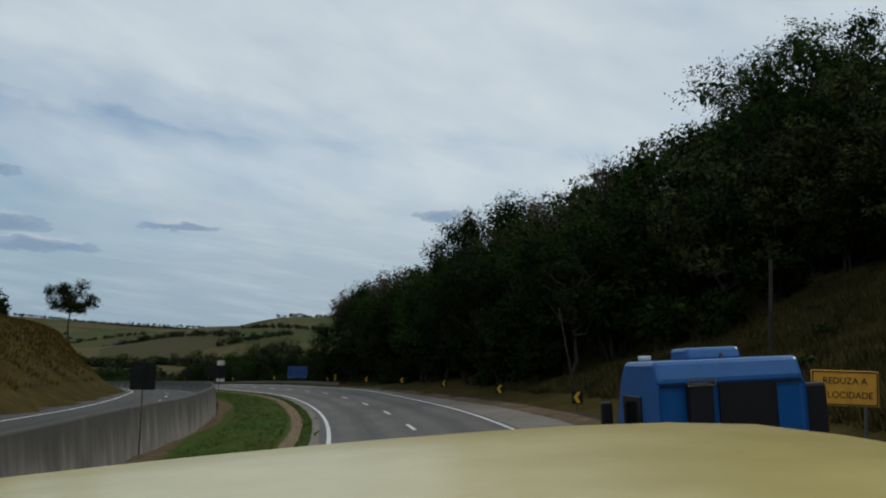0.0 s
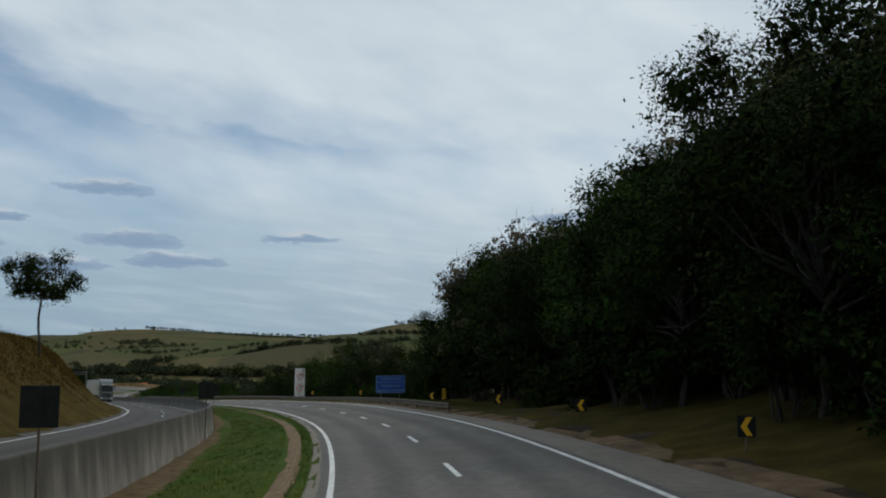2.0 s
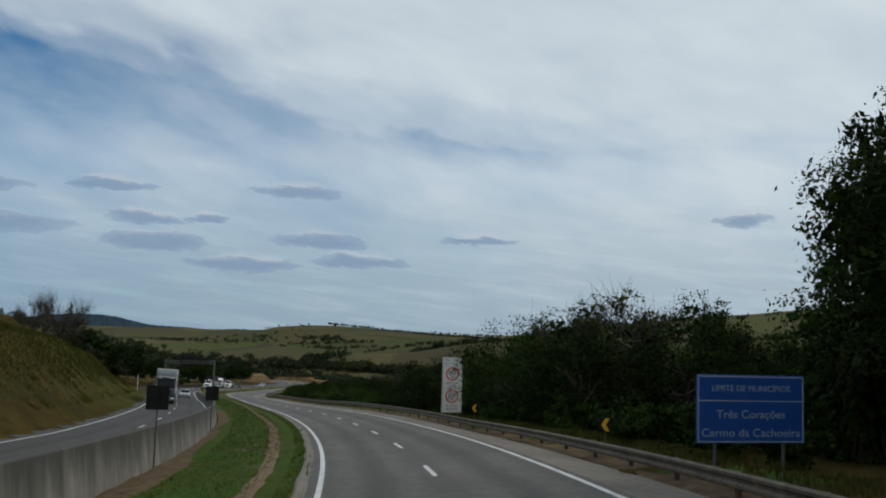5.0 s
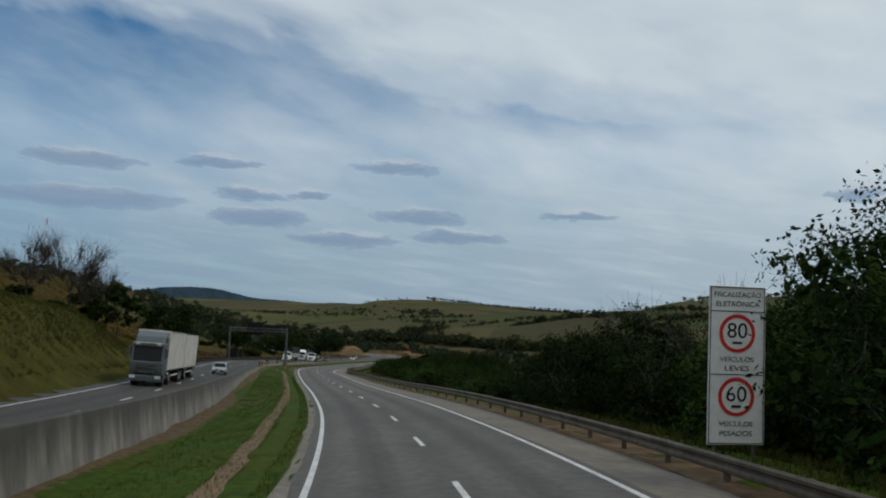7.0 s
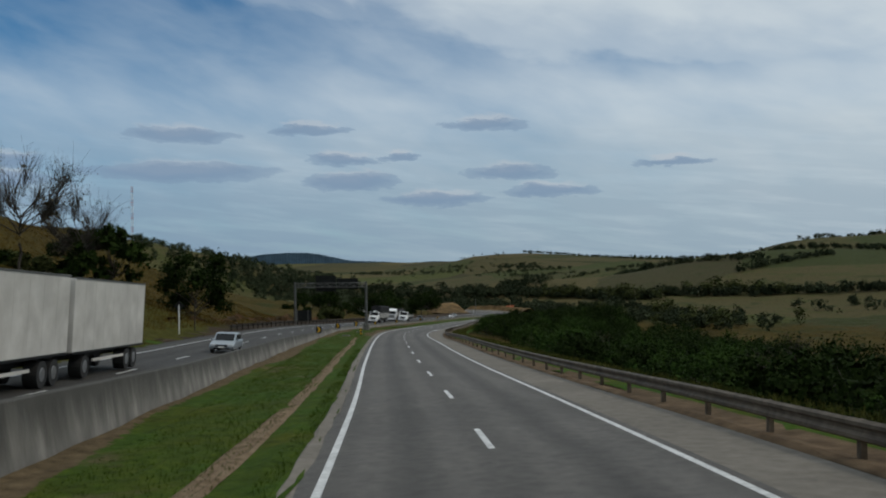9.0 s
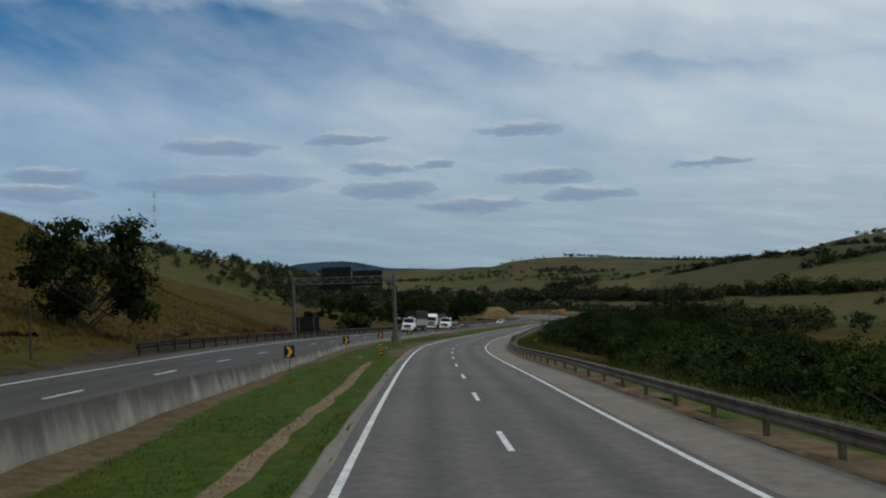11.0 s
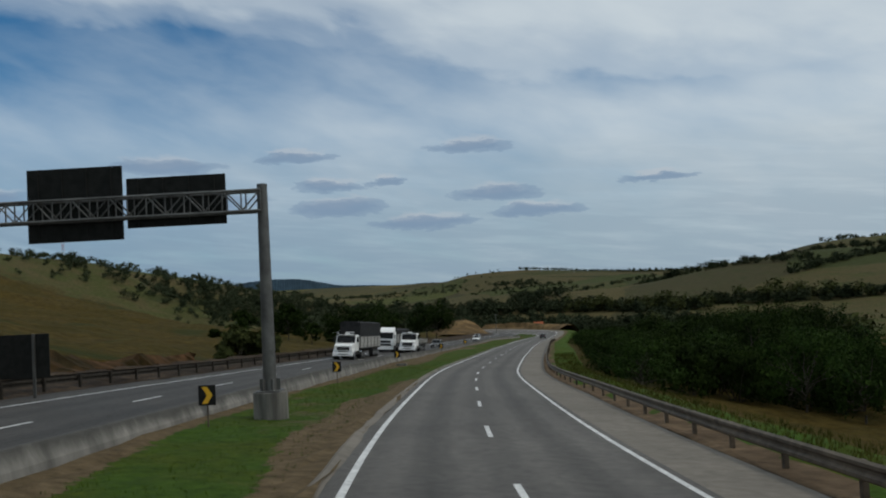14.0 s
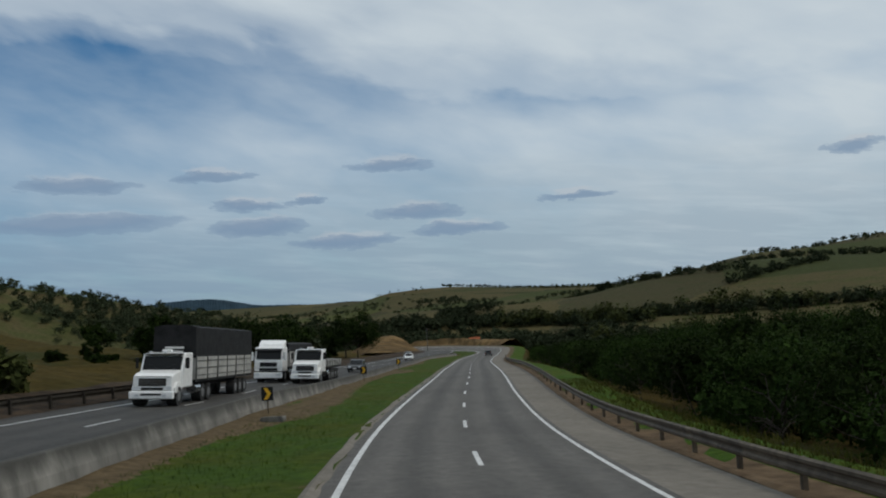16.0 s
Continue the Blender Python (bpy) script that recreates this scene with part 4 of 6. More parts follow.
def scatter(models, spots, rng, lo, hi, sink=0.2):
    """Copies the models to the spots; the first use of each model is the model itself."""
    fresh = list(models)
    for x, y in spots:
        k = lo + (hi - lo) * rng.rand()
        m = plant_at(x, y, k, 360 * rng.rand(), sink, 0.85 + 0.35 * rng.rand())
        i = rng.randint(len(models))
        if models[i] in fresh:
            fresh.remove(models[i])
            models[i].matrix_world = m
        else:
            copy_thing(models[i], m)
    for k in fresh:                     # a model that no spot took
        for o in (*k.children_recursive, k):
            bpy.data.objects.remove(o)


def spots_along(rng, s0, s1, lat0, lat1, gap, tries=4000, most=400):
    """Random places in a strip along the road, at least gap metres apart."""
    out = []
    for _ in range(tries):
        s, lat = s0 + (s1 - s0) * rng.rand(), lat0 + (lat1 - lat0) * rng.rand()
        p = road_at(s, lat)
        if all((p[0] - q[0]) ** 2 + (p[1] - q[1]) ** 2 > gap * gap for q in out):
            out.append((float(p[0]), float(p[1])))
        if len(out) >= most:
            break
    return out

# ---- forest on the cut slope, right of the road ----
rng = np.random.RandomState(11)
CANOPY_S = (30, 50, 66, 80, 90, 97, 104, 112, 122, 130, 138, 144, 150, 157, 168)
CANOPY_H = (14.1, 15.0, 15.2, 15.6, 15.6, 15.4, 15.0, 14.8, 15.2, 15.8, 14.8, 12.8, 10.2, 8.6, 7.6)


def canopy(s, lat):
    """How high the crowns reach over the road: a wall of trees at its edge, rising with the slope behind."""
    return 3 + (np.interp(s - 1.6 * (lat - 16), CANOPY_S, CANOPY_H) - 3) * lat / 16.0


def top_of(root):
    return max(v.co.z for o in root.children for v in o.data.vertices)


def grow(models, spots, rng, low, high, most=1.5, sink=0.2, reach=canopy):
    """Sets trees out at (s, lat), each so tall that its top comes to low to high times the reach over the road; the first use of a model is the model itself."""
    fresh, tops = list(models), [top_of(m) for m in models]
    for s, lat in spots:
        i = rng.randint(len(models))
        p = road_at(s, lat)
        base = float(land(p[0], p[1])[0])
        want = float(np.interp(s, CHAIN, LINE[:, 2])) + reach(s, lat) * (low + (high - low) * rng.rand()) - base + sink
        k = min(most, max(0.35, want / tops[i]))
        wide = k if k < 1 else 1 + 0.4 * (k - 1)
        m = pose(float(p[0]), float(p[1]), base - sink, 0, 0, 360 * rng.rand()) @ Matrix.Diagonal((wide, wide, k, 1))
        if models[i] in fresh:
            fresh.remove(models[i])
            models[i].matrix_world = m
        else:
            copy_thing(models[i], m @ Matrix.Diagonal((*(1 / k for k in models[i].scale), 1)))


def spread(rng, s0, s1, lat0, lat1, gap, most, tries=5000):
    """Random (s, lat) pairs at least gap metres apart."""
    out = []
    for _ in range(tries):
        q = (s0 + (s1 - s0) * rng.rand(), lat0 + (lat1 - lat0) * rng.rand())
        if all((q[0] - a) ** 2 + (q[1] - b) ** 2 > gap * gap for a, b in out):
            out.append(q)
        if len(out) >= most:
            break
    return out


def edge_lat(s):
    """The wood's edge draws away from the road past the bend's end, and stands back above the grassy cut before it."""
    return float(np.interp(s, (20, 44, 57, 62, 122, 150, 178), (30.5, 29.5, 16.5, 14.0, 14.0, 17.5, 24.0)))


LF = "dense dark green broadleaf tree on the forest slope"
forest = [tree("forest_tree", 11.5, 4.4, 0.07, 9000, 0.15, leaf_dark, 1, LF, 18, 0.22, group="forest trees"),
          tree("forest_tree", 13.0, 4.8, 0.09, 9000, 0.155, leaf_dark, 2, LF, 19, 0.25, group="forest trees"),
          tree("forest_tree", 10.5, 4.6, 0.06, 9000, 0.145, leaf_mid, 3, "green broadleaf tree on the forest slope", 18, 0.2, group="forest trees"),
          tree("forest_tree", 12.0, 4.2, 0.12, 8500, 0.145, leaf_olive, 4, "olive-green broadleaf tree on the forest slope", 16, 0.2, group="forest trees")]
LE = "dark green tree at the forest edge beside the road"
front = [tree("forest_tree", 11.0, 4.0, 0.18, 16000, 0.105, leaf_dark, 5, LE, 22, 0.2, group="forest edge trees"),
         tree("forest_tree", 12.5, 4.2, 0.2, 16000, 0.11, leaf_dark, 6, LE, 24, 0.22, group="forest edge trees"),
         tree("forest_tree", 12.0, 3.6, 0.26, 15000, 0.10, leaf_dark, 8, "slender dark tree at the forest edge beside the road", 20, 0.18, group="forest edge trees"),
         tree("forest_tree", 10.5, 4.2, 0.16, 16000, 0.10, leaf_mid, 7, "green tree at the forest edge beside the road", 22, 0.2, group="forest edge trees")]
grow(front, [(s, lat) for s, lat in spread(rng, 58, 172, 14, 31, 4.7, 70) if 0 < lat - edge_lat(s) < 6 and s < 148 + 1.6 * (lat - 16)], rng, 0.84, 1.0)
grow(forest, [(s, lat) for s, lat in spread(rng, 52, 190, 19, 56, 6.2, 120) if lat - edge_lat(s) > 5 and s < 146 + 1.6 * (lat - 16)], rng, 0.80, 1.02)
grow(forest, [(s, lat) for s, lat in spread(rng, 14, 52, 31, 60, 6.0, 50) if lat > edge_lat(s)], rng, 0.80, 0.99)
overhang = [tree("forest_tree", 15.5, 4.4, 0.16, 16000, 0.11, leaf_dark, 10, "tall dark tree that overhangs the forest edge", 22, 0.24, group="forest edge trees")]
grow(overhang, [(92, 18.5), (86, 20)], rng, 1.12, 1.2, 1.7)
grow(forest, [(s, lat) for s, lat in spread(rng, 26, 66, 30, 46, 4.6, 40) if lat > edge_lat(s)], rng, 0.58, 0.78)
tall = [tree("forest_tree", 16.0, 5.2, 0.55, 11000, 0.12, leaf_mid, 12, "tall fresh green tree standing out above the forest crowns", 22, 0.26, group="tall forest trees")]
grow(tall, [(60.0, 31.5), (58.5, 34.0)], rng, 1.13, 1.15, 1.9)
thin = [tree("thin_tree", 12.5, 3.2, 0.35, 1500, 0.15, leaf_dry, 9, "half-bare grey-brown tree among the forest crowns", 13, 0.16, group="half-bare trees", bare=1.6)]
grow(thin, [(80, 22), (72, 24), (96, 26), (128, 20), (144, 19), (112, 27), (52, 40)], rng, 1.0, 1.06)

under = [shrub("bush", 2.4, 3.4, 4200, 0.13, leaf_dark, 21, "dark green bush at the forest edge", "forest edge bushes"),
         shrub("bush", 2.8, 4.2, 4800, 0.14, leaf_dark, 22, "tall dark green bush at the forest edge", "forest edge bushes"),
         shrub("bush", 2.2, 2.6, 4000, 0.12, leaf_dark, 23, "dark bush at the forest edge", "forest edge bushes")]
places = [q for q in spread(rng, 50, 170, 12.8, 30, 3.2, 130) if -1.2 < q[1] - edge_lat(q[0]) < 4.5] + spread(rng, 8, 54, 30, 36, 2.6, 60) + spread(rng, 56, 108, 25, 46, 4.6, 55)
scatter(under, [tuple(map(float, road_at(*q)[:2])) for q in places], rng, 0.8, 1.25)
scatter([shrub("bush", 1.3, 1.0, 1500, 0.08, leaf_olive, 24, "low olive undergrowth bush on the grassy cut slope", "slope bushes")], spots_along(rng, 8, 66, 14, 28, 5.5, most=16), rng, 0.6, 1.2)

# ---- trees below the road on the valley side ----
REACH_S = (150, 158, 168, 176, 198, 206, 214, 232, 242, 262, 280, 325, 340, 400, 430, 446, 500, 560, 600, 680)
REACH_H = (6.5, 6.0, 7.4, 9.4, 9.4, 7.0, 7.2, 6.4, 2.4, 2.2, 2.8, 3.0, 1.8, 1.8, 4.2, 5.0, 4.6, 3.8, 3.0, 2.4)


def valley_reach(s, lat):
    """Height over the road that the crowns below the guard rail come up to."""
    h = np.interp(s - 1.4 * (lat - 16), REACH_S, REACH_H)
    return h + (h - 3.0) * 0.045 * (lat - 16)


LV = "dark green tree below the guard rail on the valley side"
valley = [tree("valley_tree", 8.5, 4.0, 0.2, 9500, 0.105, leaf_dark, 31, LV, 15, 0.18, group="valley trees"),
          tree("valley_tree", 7.5, 4.2, 0.2, 9500, 0.10, leaf_mid, 32, "green round-headed tree below the guard rail", 15, 0.18, group="valley trees"),
          tree("valley_tree", 9.0, 3.6, 0.28, 9000, 0.10, leaf_dark, 33, LV, 14, 0.17, group="valley trees")]
near = [(s, lat) for s, lat in spread(rng, 156, 236, 13.5, 32, 5.0, 60) if lat > edge_lat(s) - 3 or s > 172]
grow(valley, near, rng, 0.72, 1.0, 1.6, reach=valley_reach)
twiggy = [tree("thin_tree", 9.5, 2.8, 0.4, 900, 0.12, leaf_olive, 47, "sparse tree with bare twigs above the valley thicket", 12, 0.13, group="half-bare trees", bare=2.0)]
grow(twiggy, [(181, 15.5), (178, 18), (221, 16), (213, 17.5), (268, 22)], rng, 1.05, 1.12, 1.6, reach=valley_reach)
low = [shrub("bush", 2.4, 3.2, 3000, 0.14, leaf_dark, 42, "dark green bush below the guard rail", "valley bushes"),
       shrub("bush", 2.0, 2.4, 2600, 0.13, leaf_mid, 43, "green bush below the guard rail", "valley bushes")]
scatter(low, spots_along(rng, 150, 236, 12.6, 18, 3.0, most=50), rng, 0.6, 1.0)
valley2 = [tree("valley_tree", 8.0, 4.3, 0.15, 5200, 0.145, leaf_dark, 34, "dark green spreading tree in the valley", 15, 0.18, group="valley trees"),
           tree("valley_tree", 7.0, 4.0, 0.15, 5200, 0.14, leaf_mid, 35, "fresh green tree in the valley", 14, 0.16, group="valley trees"),
           shrub("bush", 3.2, 4.6, 4200, 0.14, leaf_dark, 36, "large dark bush in the valley", "valley bushes"),
           shrub("bush", 2.6, 3.0, 3600, 0.13, leaf_olive, 37, "olive-green bush in the valley", "valley bushes")]
mid = [(s, lat) for s, lat in spread(rng, 236, 384, 15.5, 60, 5.0, 130) if lat > 15.5 + 0.10 * max(0, s - 325)]
grow(valley2, mid, rng, 0.15, 1.0, 1.3, reach=valley_reach)
grow(valley2, spread(rng, 340, 430, 44, 90, 9.0, 26), rng, -3.0, 0.4, 1.0, reach=valley_reach)
valley3 = [tree("valley_tree", 7.6, 4.4, 0.12, 6500, 0.125, leaf_dark, 38, "dark leafy tree behind the guard rail", 16, 0.16, group="valley trees"),
           tree("valley_tree", 7.0, 4.2, 0.12, 6500, 0.12, leaf_mid, 39, "bright green leafy tree behind the guard rail", 15, 0.15, group="valley trees"),
           tree("valley_tree", 8.4, 3.8, 0.18, 6000, 0.12, leaf_dark, 44, "tall dark tree behind the guard rail", 15, 0.16, group="valley trees"),
           shrub("bush", 3.0, 3.6, 4200, 0.125, leaf_dark, 40, "dark bush behind the guard rail", "valley bushes")]
grow(valley3, [(s, lat) for s, lat in spread(rng, 430, 640, 15.5, 52, 5.0, 170) if s > 430 + 0.9 * (lat - 17)], rng, 0.55, 1.0, 1.6, reach=valley_reach)
dry = [tree("dry_tree", 6.5, 4.6, 0.35, 1600, 0.13, leaf_dry, 48, "grey-brown spreading tree half bare on the valley meadow", 16, 0.16, group="dry meadow trees", bare=2.0)]
grow(dry, [(398, 34), (412, 42), (372, 30)], rng, 0.2, 0.5, 1.3, reach=valley_reach)

# ---- left side ----
umbrella = tree("umbrella_tree", 9.8, 2.9, 0.52, 10000, 0.10, leaf_dark, 41, "slender tree with a flat umbrella crown on the grassy bank", 17, 0.14, 1.0)
umbrella.matrix_world = plant_at(-67.4, 123.0, 1.0, 40, 0.1)
LB = "bare grey tree with fine twigs on the green bank"
for i, (x, y, h, r) in enumerate(((-173.5, 240.0, 13.0, 4.4), (-184.0, 252.5, 10.5, 4.4), (-170.0, 231.0, 9.0, 3.6))):
    t = tree("bare_tree", h, r, 0.25, 700, 0.10, leaf_dry, 51 + i, LB, 18, 0.16, group="bare trees", bare=4.5)
    t.matrix_world = plant_at(x, y, 1.0, 70 * i, 0.2)
dark = tree("roadside_tree", 9.2, 4.0, 0.16, 9500, 0.16, leaf_dark, 61, "dark tall tree with a bare stem beside the opposite road", 14, 0.2)
dark.matrix_world = plant_at(-185.2, 269.0, 1.08, 10, 1.6)
hill = [shrub("bush", 2.8, 3.2, 2000, 0.3, leaf_dark, 71, "dark bush on the grassy hillside", "hillside bushes"),
        shrub("bush", 2.2, 2.2, 1600, 0.26, leaf_olive, 72, "olive bush on the grassy hillside", "hillside bushes"),
        tree("hillside_tree", 7.0, 3.6, 0.2, 2800, 0.3, leaf_dark, 73, "dark round tree on the grassy hillside", 13, 0.17, group="hillside trees")]
spots = spots_along(rng, 304, 328, -42, -31, 4.0, most=9) + spots_along(rng, 150, 190, -44, -34, 5.0, most=4) + \
    spots_along(rng, 560, 660, -80, -36, 7.0, most=34)
scatter(hill, spots, rng, 0.65, 1.05)
crown = [tree("roadside_tree", 10.5, 6.2, 0.22, 9000, 0.20, leaf_dark, 75, "dark round-headed tree beside the opposite road", 20, 0.26, group="round roadside trees")]
scatter(crown, [tuple(map(float, road_at(s, lat)[:2])) for s, lat in ((640, -35), (647, -33), (610, -43), (622, -48), (598, -50))], rng, 0.85, 1.1)
roadside = [shrub("bush", 2.4, 3.0, 2400, 0.24, leaf_olive, 74, "brown-green bush beside the opposite road", "roadside bushes")]
scatter(roadside, [tuple(map(float, road_at(s, lat)[:2])) for s, lat in ((455, -25), (459, -27), (452, -27.5))], rng, 1.0, 1.25)


# ---- woods, hedges and single trees far off ----
def far_woods(name, spots, size, leaf_mat, label, seed, per=55, leaf=0.15, clear=34, vary=0.7):
    rng = np.random.RandomState(seed)
    xy = np.array([q for q in spots if np.min((LINE[:, 0] - q[0]) ** 2 + (LINE[:, 1] - q[1]) ** 2) > clear ** 2])
    z = land(xy[:, 0], xy[:, 1])
    vs, qs, n = [], [], 0
    for (x, y), zz in zip(xy, z):
        h = size * (1.05 - 0.5 * vary + vary * rng.rand() ** 1.4)
        balls = [((x + rng.normal(0, h * 0.22), y + rng.normal(0, h * 0.22), zz + h * (0.18 + 0.52 * rng.rand())), h * (0.28 + 0.12 * rng.rand())) for _ in range(4)]
        v, q = leaf_cloud(balls, per, h * leaf, rng.randint(1 << 30))
        vs.append(v)
        qs.append(q + n)
        n += len(v)
    ob = new(name, quick_mesh(name, np.vstack(vs), np.vstack(qs), leaf_mat))
    tagged(ob, label, "woods", kind="stuff")


def grove(rng, x, y, rx, ry, n):
    return [(x + rx * rng.normal(), y + ry * rng.normal()) for _ in range(n)]


def hedge(rng, a, b, gap, wander=4.0):
    n = max(2, int(math.dist(a, b) / gap))
    return [(a[0] + (b[0] - a[0]) * i / n + rng.normal(0, wander), a[1] + (b[1] - a[1]) * i / n + rng.normal(0, wander)) for i in range(n + 1)]


rng = np.random.RandomState(5)
woods = hedge(rng, (-640, 770), (-560, 818), 1.5, 9) + hedge(rng, (-565, 812), (-478, 862), 1.1, 8) + hedge(rng, (-560, 838), (-480, 878), 1.6, 5) + hedge(rng, (-478, 862), (-392, 876), 1.2, 7)
woods += hedge(rng, (-402, 906), (-290, 910), 1.6, 4) + hedge(rng, (-290, 910), (-120, 890), 1.6, 5) + hedge(rng, (-545, 884), (-543, 945), 2.0, 3)
woods += hedge(rng, (-330, 735), (-400, 800), 2.2, 9) + hedge(rng, (-250, 640), (-330, 735), 2.4, 12) + grove(rng, -200, 800, 40, 30, 26) + grove(rng, -300, 690, 25, 16, 40)
woods += hedge(rng, (-470, 1395), (-250, 1280), 3, 5) + hedge(rng, (-250, 1280), (-60, 1190), 3, 5) + hedge(rng, (-620, 1230), (-380, 1130), 3.0, 5) + hedge(rng, (-380, 1040), (-330, 1190), 3.5, 3)
woods += grove(rng, -505, 765, 48, 20, 240) + grove(rng, -440, 745, 30, 18, 120) + grove(rng, -560, 720, 40, 22, 140) + grove(rng, -400, 712, 26, 14, 70)
far_woods("valley_woods", woods, 7.5, leaf_far_hazed, "dark hedges and belts of trees on the valley floor", 81, 170, 0.085)
belt = hedge(rng, (-480, 858), (-395, 874), 3.2, 5) + hedge(rng, (-398, 912), (-296, 914), 6.0, 4) + hedge(rng, (-330, 740), (-250, 650), 9.0, 14)
far_woods("valley_trees", belt, 12.0, leaf_olive, "tall olive-brown trees along the valley stream", 84, 260, 0.06)
far = hedge(rng, (-1090, 1960), (-930, 2060), 4, 5) + hedge(rng, (-1500, 2290), (-1480, 2470), 5, 8) + hedge(rng, (-1440, 2150), (-1250, 2260), 4, 6) + grove(rng, -1250, 2080, 60, 12, 40) + grove(rng, -1420, 2330, 40, 16, 50)
far += hedge(rng, (-1720, 2790), (-1580, 3050), 3.2, 5) + hedge(rng, (-1580, 3050), (-1350, 3015), 3.2, 5) + hedge(rng, (-1350, 3015), (-1000, 2980), 3.2, 6) + hedge(rng, (-1750, 3350), (-700, 3550), 5, 7)
far += hedge(rng, (-900, 3480), (-250, 3200), 5, 8) + grove(rng, -350, 2050, 60, 30, 22) + grove(rng, -200, 1900, 50, 60, 20) + grove(rng, -1150, 1450, 110, 20, 120) + grove(rng, -900, 1300, 80, 20, 100) + hedge(rng, (-560, 1900), (-330, 2450), 6, 9)
far += grove(rng, -1800, 2300, 160, 50, 120) + grove(rng, -2100, 2600, 200, 60, 120)
far_woods("far_woods", far, 9.0, leaf_far_hazed, "dark trees and hedgerows on the far hills", 82, 80, 0.11)
far_woods("valley_thicket", spots_along(rng, 236, 345, 20, 62, 4.2, most=150) + spots_along(rng, 240, 340, 60, 120, 6.0, most=90), 4.6, leaf_dark, "dense dark thicket below the guard rail", 85, 620, 0.036, 18, 1.2)
far_woods("valley_thicket", spots_along(rng, 350, 430, 60, 120, 8.0, most=36) + spots_along(rng, 450, 650, 24, 90, 5.6, most=190), 5.0, leaf_dark, "dark green thicket on the valley side", 86, 560, 0.038, 20, 1.3)
lone = grove(rng, -650, 718, 42, 36, 520) + grove(rng, -590, 690, 35, 40, 120) + grove(rng, -712, 640, 34, 42, 150) + grove(rng, -395, 528, 20, 12, 60) + grove(rng, -520, 640, 30, 30, 60)
far_woods("hill_scrub", lone, 5.5, leaf_far_hazed, "dark scrub over the hill behind the opposite road", 83, 190, 0.075)


# ---- grass ----
def tufts(name, spots, h, mat, label, seed, blades=4):
    """Grass tufts: a few bent blades each."""
    rng = np.random.RandomState(seed)
    p = np.repeat(np.array(spots), blades, 0)
    n = len(p)
    a = rng.rand(n) * 2 * math.pi
    d = np.stack([np.cos(a), np.sin(a), np.zeros(n)], 1)
    side = np.stack([-np.sin(a), np.cos(a), np.zeros(n)], 1)
    hh = (h * (0.5 + rng.rand(n)))[:, None]
    p = p + d * (0.3 * h * rng.rand(n))[:, None]
    tip = p + np.array((0, 0, 1.0)) * hh + d * hh * (0.2 + 0.6 * rng.rand(n))[:, None]
    w = hh * 0.07
    v = np.stack([p - side * w - (0, 0, 0.03), p + side * w - (0, 0, 0.03), tip + side * w * 0.2, tip - side * w * 0.2], 1).reshape(-1, 3)
    ob = new(name, quick_mesh(name, v, np.arange(4 * n).reshape(-1, 4), mat))
    tagged(ob, label, "grass", kind="stuff")


def strip_spots(rng, n, s0, s1, lat0, lat1, dz=0.02):
    s = s0 + (s1 - s0) * rng.rand(n) ** 1.0
    lat = lat0 + (lat1 - lat0) * rng.rand(n)
    i = [np.interp(s, CHAIN, a) for a in (LINE[:, 0], LINE[:, 1], LINE[:, 2], SIDE[:, 0], SIDE[:, 1])]
    return np.stack([i[0] + i[3] * lat, i[1] + i[4] * lat, i[2] + cross_fall(s, lat) + dz], 1)


def slope_spots(rng, n, s0, s1, lat0, lat1):
    p = strip_spots(rng, n, s0, s1, lat0, lat1)
    p[:, 2] = land(p[:, 0], p[:, 1])
    return p


blade_green = material("grass_blades", ((0.3, (0.022, 0.043, 0.005)), (0.7, (0.060, 0.094, 0.012))), 0.8, 4, 0.8, island=0.35, spec=0.04, coords="World")
blade_dry = material("dry_grass_blades", ((0.3, (0.044, 0.028, 0.007)), (0.7, (0.118, 0.078, 0.018))), 0.35, 4, 0.85, island=0.35, spec=0.04, coords="World")
blade_olive = material("olive_grass_blades", ((0.3, (0.030, 0.034, 0.007)), (0.7, (0.086, 0.084, 0.020))), 0.3, 5, 0.85, island=0.4, spec=0.04, coords="World")
blade_brown = material("brown_grass_blades", ((0.3, (0.030, 0.025, 0.009)), (0.7, (0.084, 0.068, 0.024))), 0.4, 5, 0.9, island=0.45, spec=0.03, coords="World")
tufts("median_tufts", np.vstack([strip_spots(rng, 36000, 4, 300, -7.3, -3.7), strip_spots(rng, 9000, 4, 300, -2.9, -2.4), strip_spots(rng, 9000, 300, 520, -7.6, -3.0)]), 0.06, blade_green, "green grass blades on the median", 91)
tufts("verge_tufts", np.vstack([strip_spots(rng, 15000, 110, 480, 9.7, 12.4), strip_spots(rng, 12000, 10, 300, -21.5, -19.4)]), 0.15, blade_olive, "yellowish green grass blades on the verges", 92)
tufts("bank_tufts", np.vstack([slope_spots(rng, 30000, 10, 190, -36, -20.5), slope_spots(rng, 26000, 290, 430, -70, -22)]), 0.24, blade_dry, "dry straw-coloured grass on the banks", 93, 5)
tufts("slope_tufts", slope_spots(rng, 30000, 2, 66, 12.5, 30), 0.34, blade_brown, "rough brown-olive grass on the slope below the forest", 95, 5)
tufts("green_bank_tufts", slope_spots(rng, 26000, 185, 292, -36, -20), 0.22, blade_olive, "green grass on the bank beside the opposite road", 94, 5)

